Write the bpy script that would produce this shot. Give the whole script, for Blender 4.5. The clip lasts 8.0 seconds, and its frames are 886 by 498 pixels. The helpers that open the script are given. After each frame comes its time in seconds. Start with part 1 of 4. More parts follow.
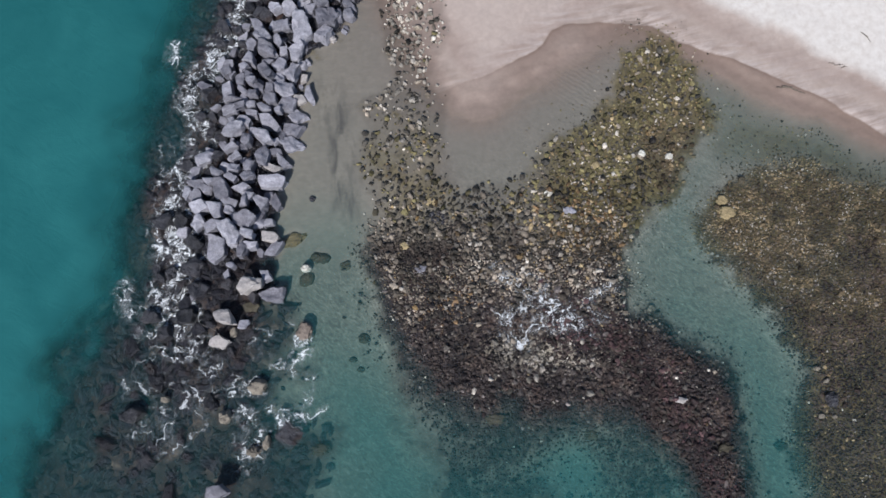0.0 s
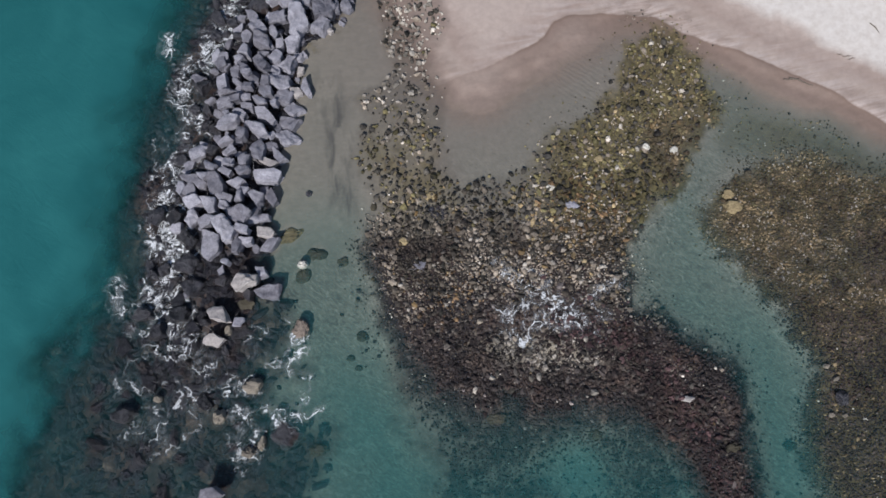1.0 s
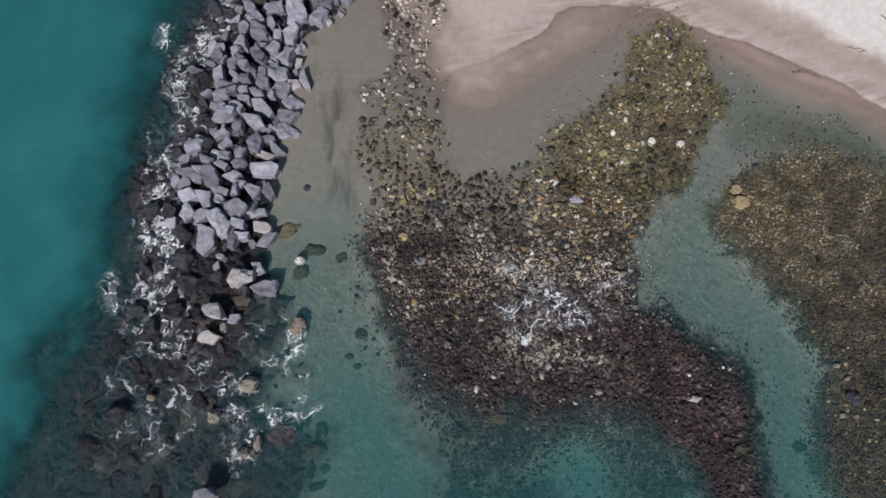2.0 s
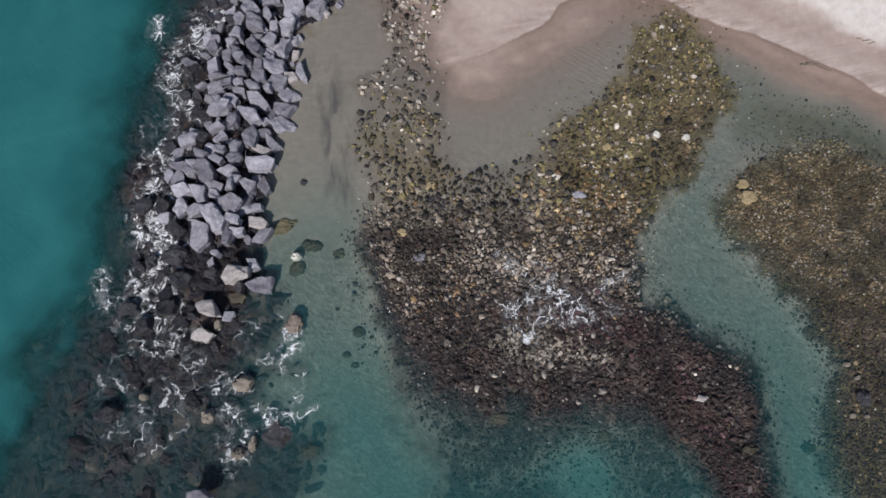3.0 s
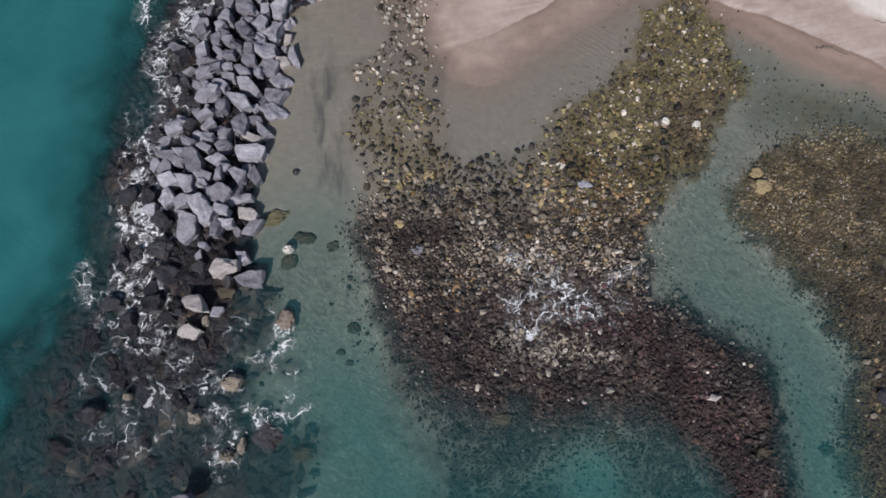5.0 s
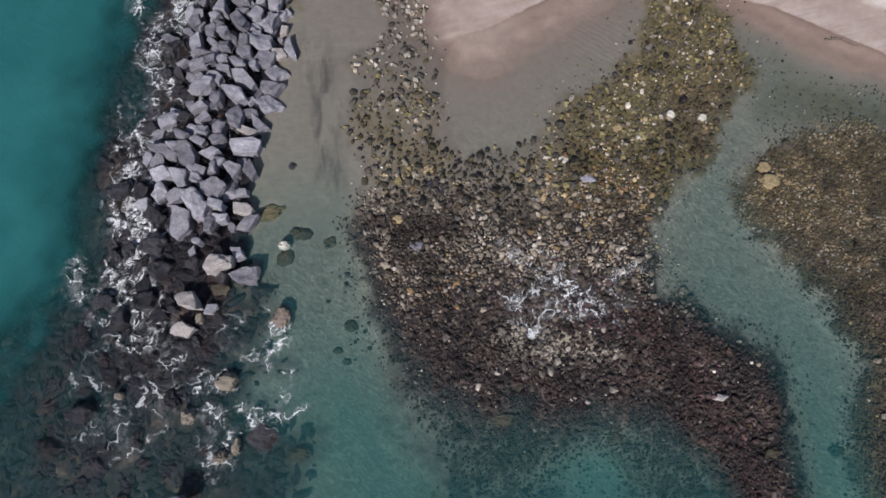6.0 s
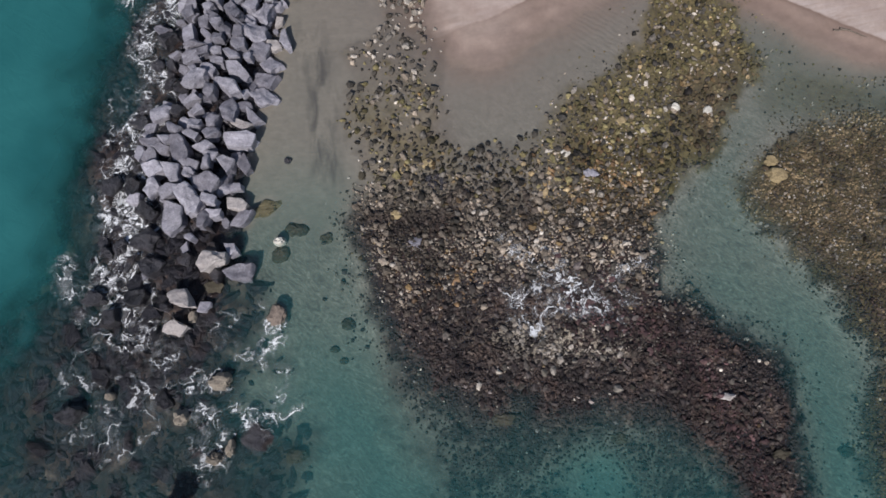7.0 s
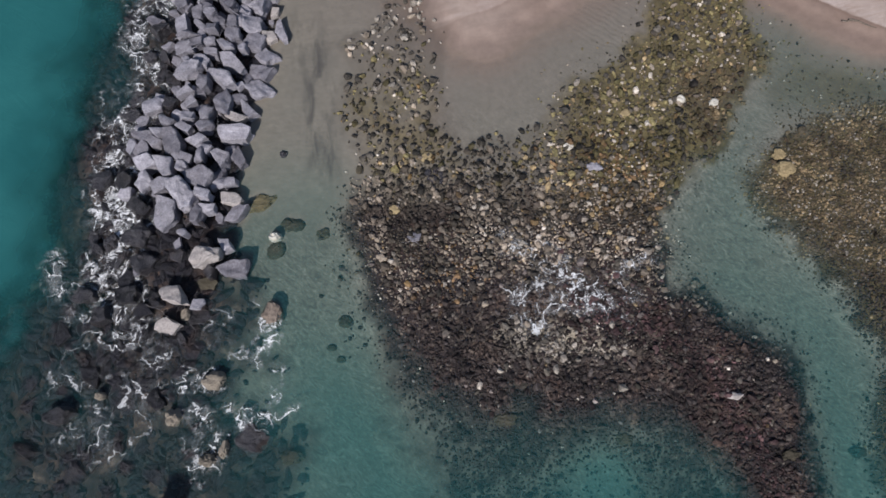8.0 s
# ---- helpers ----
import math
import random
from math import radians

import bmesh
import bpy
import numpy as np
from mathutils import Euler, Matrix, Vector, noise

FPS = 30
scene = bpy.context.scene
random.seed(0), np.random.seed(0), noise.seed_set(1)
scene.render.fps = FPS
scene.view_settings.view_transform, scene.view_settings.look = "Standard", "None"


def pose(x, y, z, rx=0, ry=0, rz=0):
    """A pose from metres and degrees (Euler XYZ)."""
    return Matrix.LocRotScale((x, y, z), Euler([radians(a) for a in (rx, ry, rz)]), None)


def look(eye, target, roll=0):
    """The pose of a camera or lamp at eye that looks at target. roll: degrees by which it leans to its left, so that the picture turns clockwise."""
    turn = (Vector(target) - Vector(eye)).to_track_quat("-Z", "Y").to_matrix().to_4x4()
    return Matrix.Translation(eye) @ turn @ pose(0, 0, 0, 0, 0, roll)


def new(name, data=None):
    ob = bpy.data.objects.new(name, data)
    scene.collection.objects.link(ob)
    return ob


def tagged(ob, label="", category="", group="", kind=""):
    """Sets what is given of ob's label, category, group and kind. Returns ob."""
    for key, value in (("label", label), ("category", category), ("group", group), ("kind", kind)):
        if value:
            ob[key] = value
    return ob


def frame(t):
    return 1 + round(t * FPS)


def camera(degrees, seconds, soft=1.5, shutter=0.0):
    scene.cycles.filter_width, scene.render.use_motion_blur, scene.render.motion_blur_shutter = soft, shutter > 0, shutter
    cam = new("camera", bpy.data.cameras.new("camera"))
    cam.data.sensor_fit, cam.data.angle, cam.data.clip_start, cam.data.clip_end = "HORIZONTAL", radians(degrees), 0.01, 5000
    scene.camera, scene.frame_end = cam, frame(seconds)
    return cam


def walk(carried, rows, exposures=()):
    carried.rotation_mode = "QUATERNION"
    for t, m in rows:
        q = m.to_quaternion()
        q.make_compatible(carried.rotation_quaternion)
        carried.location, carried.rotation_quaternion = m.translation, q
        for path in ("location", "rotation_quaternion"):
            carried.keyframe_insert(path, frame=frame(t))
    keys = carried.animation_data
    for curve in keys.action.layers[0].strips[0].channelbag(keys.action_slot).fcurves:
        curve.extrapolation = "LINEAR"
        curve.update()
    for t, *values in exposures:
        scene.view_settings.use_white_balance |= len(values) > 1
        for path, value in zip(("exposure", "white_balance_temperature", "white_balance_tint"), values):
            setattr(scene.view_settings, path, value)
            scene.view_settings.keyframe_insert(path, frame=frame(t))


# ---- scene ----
cam = camera(66.0, 8.0, soft=1.62)
PATH = [
    (0, (0.216, 1.005, 34.23), (0.22, 1.519, 32.297), 0.7),
    (0.5, (0.206, 0.953, 33.778), (0.21, 1.47, 31.846), 0.7),
    (1, (0.206, 0.917, 33.34), (0.211, 1.436, 31.409), 0.7),
    (1.5, (0.216, 0.897, 32.913), (0.219, 1.417, 30.982), 0.6),
    (3, (0.282, 0.906, 31.687), (0.281, 1.427, 29.756), 0.2),
    (3.5, (0.31, 0.926, 31.293), (0.309, 1.446, 29.361), 0.0),
    (4, (0.34, 0.95, 30.903), (0.337, 1.47, 28.971), -0.1),
    (4.5, (0.368, 0.977, 30.516), (0.364, 1.496, 28.585), -0.2),
    (6, (0.432, 1.056, 29.364), (0.425, 1.572, 27.432), -0.5),
    (6.5, (0.44, 1.074, 28.978), (0.434, 1.59, 27.046), -0.5),
    (7, (0.439, 1.085, 28.589), (0.433, 1.601, 26.656), -0.5),
    (7.5, (0.428, 1.086, 28.195), (0.422, 1.602, 26.263), -0.4),
    (8, (0.403, 1.075, 27.795), (0.4, 1.593, 25.863), -0.2),
]
EXPOSURES = [(0.0, 0.23, 6200, 7), (0.3, 0.16, 6230, 7.3), (0.6, 0.10, 6270, 7.6), (1.0, 0.06, 6310, 8), (3.0, 0.07, 6480, 9.7), (8.0, 0.07, 6540, 10.5)]
walk(cam, [(t, look(eye, target, roll)) for t, eye, target, roll in PATH], EXPOSURES)


# ---------------------------------------------------------------- light
SUN_EL, SUN_AZ = 46.0, 196.0          # degrees; azimuth clockwise from +y
world = bpy.data.worlds.new("sky")
scene.world = world
world.use_nodes = True
wn = world.node_tree.nodes
sky = wn.new("ShaderNodeTexSky")
sky.sky_type = "NISHITA"
sky.sun_disc = False
sky.sun_elevation, sky.sun_rotation = radians(SUN_EL), radians(SUN_AZ)
sky.air_density, sky.dust_density, sky.ozone_density = 1.0, 1.0, 1.5
wn["Background"].inputs["Strength"].default_value = 0.070
world.node_tree.links.new(sky.outputs["Color"], wn["Background"].inputs["Color"])
sun_data = bpy.data.lights.new("sun", "SUN")
sun_data.energy, sun_data.angle, sun_data.color = 3.75, radians(1.0), (1.0, 0.955, 0.915)
sun = new("sun", sun_data)
sun_way = Vector((math.sin(radians(SUN_AZ)) * math.cos(radians(SUN_EL)),
                  math.cos(radians(SUN_AZ)) * math.cos(radians(SUN_EL)), math.sin(radians(SUN_EL))))
sun.matrix_world = look(sun_way * 80, (0, 0, 0))
scene.view_settings.exposure = 0.0


# ---------------------------------------------------------------- plan
# Outlines of the place from above, in metres; the water's surface is z = 0.
WATERLINE = [(-5.0, 32.7), (-3.2, 24.2), (-1.5, 20.7), (0.8, 17.4), (3.2, 17.7), (5.6, 19.1), (7.6, 20.6), (9.1, 21.9), (10.4, 22.5),
    (12.0, 22.6), (14.4, 20.7), (17.3, 19.0), (20.8, 17.6), (24.1, 16.0), (28.2, 13.6), (35.8, 9.0)]
DRYLINE = [(8.3, 32.8), (13.2, 26.5), (15.4, 24.7), (19.0, 22.8), (21.4, 21.1), (24.8, 19.1), (29.2, 17.1), (37.2, 14.7)]
WETFRONT = [(-2.7, 32.7), (-1.6, 22.7), (-0.2, 18.9), (2.3, 19.8), (4.1, 20.7), (5.3, 21.4), (5.9, 22.0), (6.3, 22.7), (7.1, 23.1),
    (8.5, 23.3), (10.4, 23.4), (12.0, 23.2), (13.2, 22.5), (14.5, 21.8), (16.3, 21.1), (19.0, 19.75), (21.2, 18.75), (22.8, 17.6),
    (24.2, 16.6), (29.4, 13.7), (36.3, 10.9)]
REEF_A = [(-3.8, 10.1), (-3.4, 12.0), (-3.8, 14.5), (-3.2, 16.8), (-4.2, 18.1), (-2.7, 19.9), (-3.1, 24.9), (-2.9, 29.5), (0.4, 29.5),
    (0.1, 22.7), (-1.1, 20.9), (-0.2, 18.2), (0.2, 15.2), (1.2, 12.9), (3.8, 13.6), (5.6, 15.5), (8.2, 16.9), (9.8, 19.3),
    (10.6, 21.7), (12.6, 22.4), (14.3, 20.3), (14.8, 18.2), (13.6, 15.6), (12.2, 13.0), (10.0, 11.4), (9.4, 9.0), (9.8, 7.1),
    (12.1, 5.7), (14.2, 4.5), (14.9, 2.5), (15.2, 0.1), (15.2, -5.0), (12.7, -5.0), (12.2, -2.0), (11.0, 0.2), (8.6, 1.9),
    (4.9, 1.7), (2.1, 1.7), (0.1, 2.6), (-1.5, 4.3), (-2.4, 6.0), (-3.0, 8.3)]
REEF_B = [(14.3, 13.3), (15.9, 14.4), (18.4, 14.8), (21.4, 14.6), (23.9, 13.8), (33.4, 11.5), (29.6, -4.9), (17.0, -5.0), (17.9, -2.0),
    (17.7, 1.1), (18.2, 4.1), (17.6, 5.8), (16.1, 7.8), (14.4, 9.9), (13.8, 11.4)]
GROIN = [(-14.8, 38.2), (-15.5, 21.2), (-16.4, 17.7), (-16.8, 13.5), (-17.3, 10.4), (-17.9, 7.1), (-19.2, 4.0), (-19.5, 1.0), (-19.9, -2.1),
    (-19.9, -6.3), (-7.0, -6.2), (-6.9, -2.1), (-6.5, 0.5), (-7.8, 1.6), (-7.6, 3.6), (-8.3, 4.6), (-8.9, 5.6), (-9.0, 7.0),
    (-8.3, 8.2), (-8.5, 10.7), (-8.5, 13.5), (-8.0, 16.1), (-7.4, 19.2), (-7.3, 21.6), (-5.6, 22.9), (-4.6, 24.9), (-4.9, 38.3)]
CREST = [(-12.1, 37.7), (-11.1, 24.5), (-12.3, 20.8), (-13.0, 19.2), (-12.8, 17.9), (-12.4, 17.0), (-12.7, 15.5), (-13.1, 14.2), (-13.6, 13.3),
    (-13.3, 11.2), (-13.2, 9.1), (-12.8, 7.3), (-11.3, 4.8), (-9.8, 4.7), (-8.0, 7.6), (-8.4, 10.6), (-8.4, 13.3), (-7.9, 15.9),
    (-7.3, 18.9), (-7.2, 21.3), (-5.6, 22.6), (-4.5, 24.6), (-4.8, 37.7)]
POOL = [(14.1, 19.3), (16.4, 18.8), (19.3, 17.5), (22.2, 16.1), (25.6, 14.3), (25.3, 12.7), (21.3, 14.0), (18.4, 14.6), (15.6, 14.8),
    (14.3, 16.6)]
DEEP = [(-1.0, 4.6), (0.5, 4.3), (6.4, 3.8), (10.4, 1.9), (12.4, -2.0), (12.5, -5.0), (0.6, -5.0), (0.2, 0.0)]
SIDE_CHANNEL = [(12.4, 12.4), (11.3, 9.3), (13.1, 6.6), (15.7, 4.4), (16.5, 1.6), (16.3, -2.0), (15.8, -6.2)]
LAGOON_CHANNEL = [(-5.1, 10.1), (-5.2, 6.6), (-3.7, 3.2), (-2.5, 0.5), (-1.4, -2.1), (0.8, -6.2)]


def lattice(ix, iy, seed):
    n = (ix * 374761393 + iy * 668265263 + seed * 982451653) & 0xFFFFFFFF
    n = ((n ^ (n >> 13)) * 1274126177) & 0xFFFFFFFF
    return ((n ^ (n >> 16)) & 0xFFFF) / 65535.0


def smooth_noise(x, y, size, seed):
    """Value noise in 0..1 with patches of the given size in metres."""
    u, v = np.asarray(x, float) / size, np.asarray(y, float) / size
    iu, iv = np.floor(u).astype(np.int64), np.floor(v).astype(np.int64)
    fu, fv = u - iu, v - iv
    fu, fv = fu * fu * (3 - 2 * fu), fv * fv * (3 - 2 * fv)
    a, b = lattice(iu, iv, seed), lattice(iu + 1, iv, seed)
    c, d = lattice(iu, iv + 1, seed), lattice(iu + 1, iv + 1, seed)
    return (a * (1 - fu) + b * fu) * (1 - fv) + (c * (1 - fu) + d * fu) * fv


def fbm(x, y, size, seed, octaves=4):
    total, weight, amp = 0.0, 0.0, 1.0
    for k in range(octaves):
        total = total + amp * smooth_noise(x, y, size / 2 ** k, seed + 17 * k)
        weight, amp = weight + amp, amp * 0.55
    return total / weight


def segment_distance(x, y, pts, closed):
    """Distance to a line of points, and how often a ray to the right crosses it."""
    x, y = np.asarray(x, float), np.asarray(y, float)
    best = np.full(x.shape, 1e9)
    odd = np.zeros(x.shape, bool)
    side = np.zeros(x.shape)
    pairs = list(zip(pts, pts[1:] + pts[:1])) if closed else list(zip(pts, pts[1:]))
    for (ax, ay), (bx, by) in pairs:
        ex, ey = bx - ax, by - ay
        s = np.clip(((x - ax) * ex + (y - ay) * ey) / (ex * ex + ey * ey), 0, 1)
        d = np.hypot(x - ax - s * ex, y - ay - s * ey)
        near = d < best
        best = np.where(near, d, best)
        side = np.where(near, np.sign(ex * (y - ay) - ey * (x - ax)), side)
        if by != ay:
            odd ^= ((ay > y) != (by > y)) & (x < ax + (y - ay) * ex / ey)
    return best, odd, side


def inside(x, y, outline):
    """Signed distance to an outline, positive inside."""
    d, odd, _ = segment_distance(x, y, outline, True)
    return np.where(odd, d, -d)


def landward(x, y, line):
    """Signed distance to a line that runs from west to east, positive on its north side."""
    d, _, side = segment_distance(x, y, line, False)
    return d * np.where(side >= 0, 1, -1)


def near_line(x, y, line, width):
    d, _, _ = segment_distance(x, y, line, False)
    return np.exp(-(d / width) ** 2)


def step(a, b, v):
    s = np.clip((v - a) / (b - a), 0, 1)
    return s * s * (3 - 2 * s)


def wobble(x, y, amount=0.9):
    """The plan's outlines are uneven: shift the place by a little noise before asking."""
    return (x + amount * (fbm(x, y, 2.2, 5, 4) - 0.5) * 2, y + amount * (fbm(x, y, 2.2, 91, 4) - 0.5) * 2)


def south_of(y):
    return step(6.0, -1.0, y)


def seaward(x, y):
    """1 on the groin's sea side, 0 on the lagoon's; both sides at its southern end."""
    return np.maximum(step(0.6, -1.0, x + 10.7 - 0.19 * (y - 10)), step(8.5, 6.5, y))


def groin_edge(x, y):
    """How far inside the groin's sunken foot; it runs out to sea in lobes and single clumps."""
    return inside(x, y, GROIN) + (2.4 * (fbm(x, y, 4.5, 303, 4) - 0.5) + 3.4 * (fbm(x, y, 1.9, 307, 3) - 0.5)) * seaward(x, y)


def clearing(x, y):
    """A bare sandy hollow off the reef's southern slope."""
    ox, oy = wobble(x, y, 0.8)
    return np.exp(-((ox - 6.6) / 2.6) ** 2 - ((oy + 1.3) / 2.1) ** 2)


def slope(x, y):
    """The reef's southern slope, thick with weedy cobbles that sink out of sight."""
    ox, oy = wobble(x, y, 1.2)
    return step(-1.8, 0.2, inside(ox, oy, DEEP)) * (1 - 0.8 * step(0.25, 0.9, clearing(x, y)))


def height(x, y):
    """The ground's height: beach, lagoon bed, reefs, the groin's mound and the open sea."""
    x, y = np.asarray(x, float), np.asarray(y, float)
    wx, wy = wobble(x, y, 0.5)
    shore = landward(wx, wy, WATERLINE)
    land = np.clip(shore, 0, None)
    sea = np.clip(-shore, 0, None)
    beach = 0.10 * land + 0.12 * step(0.7, 1.3, land) + 0.8 * step(12, 60, land)
    beach = np.minimum(beach, 2.4)
    bed = -0.02 - 0.014 * sea - 0.0023 * np.minimum(sea, 26) ** 2 - 0.02 * np.clip(sea - 26, 0, 60)
    bed = bed * (1 - 0.7 * step(9.5, 14.0, y) * step(1.5, -1.0, x))
    h = np.where(shore > 0, beach, bed)
    h = h - 0.22 * step(0.3, -0.8, shore) * step(10.5, 13.5, x)
    h = h - (0.10 + 0.12 * south_of(y)) * near_line(x, y, SIDE_CHANNEL, 2.0)
    h = h - (0.20 + 0.40 * step(6.5, 0.5, y)) * near_line(x, y, LAGOON_CHANNEL, 2.6)
    h = h - (0.08 + 0.42 * step(3.5, -2.0, y)) * step(0.0, 3.0, inside(wx, wy, DEEP)) - 0.28 * clearing(x, y) - 0.06 * step(-0.3, 1.2, inside(wx, wy, POOL))
    a, b = inside(wx, wy, REEF_A), inside(wx, wy, REEF_B)
    south = step(9.0, 1.0, y)
    top = 0.03 * south - (0.28 - 0.22 * step(6.0, 8.5, x)) * step(0.42, 0.75, fbm(x, y, 1.8, 411)) * step(4.5, 1.5, y + 0.7 * np.clip(x - 6.5, 0, 9))
    h = np.maximum(h, h + (top - h) * step(-1.2 - 1.6 * south * step(-0.5, 2.5, x) * step(10.0, 7.5, x), 1.0, a) * 0.97)
    h = h + np.clip(-0.25 - 0.15 * np.clip(3.5 - y, 0, 9) - h, 0, None) * slope(x, y)
    h = np.maximum(h, h + (-0.05 - 0.08 * south_of(y) - h) * step(-1.2, 1.2, b) * 0.97)
    g, c = groin_edge(x, y), inside(x, y, CREST)
    axis_x = -13.5 + 0.16 * y                       # the groin's seaward foot
    west = step(2.5, -1.5, x - axis_x + 2.4 * (fbm(x, y, 5.5, 205, 4) - 0.5))
    h = h * (1 - west) + (-8.0 + 0.8 * fbm(x, y, 6, 44)) * west
    mound = np.where(c > 0, -0.2 + 0.22 * np.minimum(c, 1.6), -0.10 + 0.048 * np.maximum(c, -16) - 0.42 * step(6.5, 10.5, y) * np.clip(-0.9 - c, 0, 9) + (0.6 + 0.9 * step(6.5, 10.5, y)) * (fbm(x, y, 2.2, 57, 4) - 0.5) * step(0.0, -1.5, c))
    h = np.maximum(h, h + (mound - h) * step(-0.8 - 1.9 * seaward(x, y), 1.2 + 0.2 * seaward(x, y), g))
    h = h + 0.05 * (fbm(x, y, 1.3, 7) - 0.5) + 0.12 * (fbm(x, y, 5, 31) - 0.5) * step(0.3, -1.5, shore)
    return np.where(h < 0, 0.6 * h, h)


# ---------------------------------------------------------------- materials
def material(name):
    m = bpy.data.materials.new(name)
    m.use_nodes = True
    return m, m.node_tree.nodes, m.node_tree.links, m.node_tree.nodes["Principled BSDF"]


def node(nodes, links, kind, out=0, operation="", feature="", **feeds):
    n = nodes.new(kind)
    if operation:
        n.operation = operation
    if feature:
        n.feature, n.voronoi_dimensions = feature, "2D"
    for key, value in feeds.items():
        name = key.replace("_", " ")
        socket = n.inputs[int(key[1:])] if key[0] == "i" and key[1:].isdigit() else n.inputs[name]
        if isinstance(value, bpy.types.NodeSocket):
            links.new(value, socket)
        else:
            socket.default_value = value
    return n.outputs[out]


def ramp(nodes, links, fac, stops):
    n = nodes.new("ShaderNodeValToRGB")
    while len(n.color_ramp.elements) < len(stops):
        n.color_ramp.elements.new(0.5)
    for e, (at, colour) in zip(n.color_ramp.elements, stops):
        e.position, e.color = at, (*colour, 1) if len(colour) == 3 else colour
    links.new(fac, n.inputs["Fac"])
    return n.outputs["Color"]


def maths(nodes, links, op, a, b=0.0, c=0.0):
    return node(nodes, links, "ShaderNodeMath", operation=op, i0=a, i1=b, i2=c)


def blend(nodes, links, fac, a, b, how="MIX"):
    n = nodes.new("ShaderNodeMix")
    n.data_type, n.blend_type = "RGBA", how
    for key, value in ((0, fac), (6, a), (7, b)):
        if isinstance(value, bpy.types.NodeSocket):
            links.new(value, n.inputs[key])
        else:
            n.inputs[key].default_value = value if key == 0 else (*value, 1)
    return n.outputs[2]


def place_of(nodes):
    return nodes.new("ShaderNodeNewGeometry").outputs["Position"]


def stretched(nodes, links, where, angle, along, across):
    """Coordinates whose patterns run long in the direction of the given angle."""
    turned = node(nodes, links, "ShaderNodeMapping", Vector=where, Rotation=(0, 0, radians(-angle)))
    return node(nodes, links, "ShaderNodeMapping", Vector=turned, Scale=(along, across, 1.0))


def tex(nodes, links, where, scale, detail=4, rough=0.55, distort=0.0):
    return node(nodes, links, "ShaderNodeTexNoise", Vector=where, Scale=scale, Detail=float(detail), Roughness=rough, Distortion=distort)


def attribute(nodes, name, out="Fac"):
    n = nodes.new("ShaderNodeAttribute")
    n.attribute_name = name
    return n.outputs[out]


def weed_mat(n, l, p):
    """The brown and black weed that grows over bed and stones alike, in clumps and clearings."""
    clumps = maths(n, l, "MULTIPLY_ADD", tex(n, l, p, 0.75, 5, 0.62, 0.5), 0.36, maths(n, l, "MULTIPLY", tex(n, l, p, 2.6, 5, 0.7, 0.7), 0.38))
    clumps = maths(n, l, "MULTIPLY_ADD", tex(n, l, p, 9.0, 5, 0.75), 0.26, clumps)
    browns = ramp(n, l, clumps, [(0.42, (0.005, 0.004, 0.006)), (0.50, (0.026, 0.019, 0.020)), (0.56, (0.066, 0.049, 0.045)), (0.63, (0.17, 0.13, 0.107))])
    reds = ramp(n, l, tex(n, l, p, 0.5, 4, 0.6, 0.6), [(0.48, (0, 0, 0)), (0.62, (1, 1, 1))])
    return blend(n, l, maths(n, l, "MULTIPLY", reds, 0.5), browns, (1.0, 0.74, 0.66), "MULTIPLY")


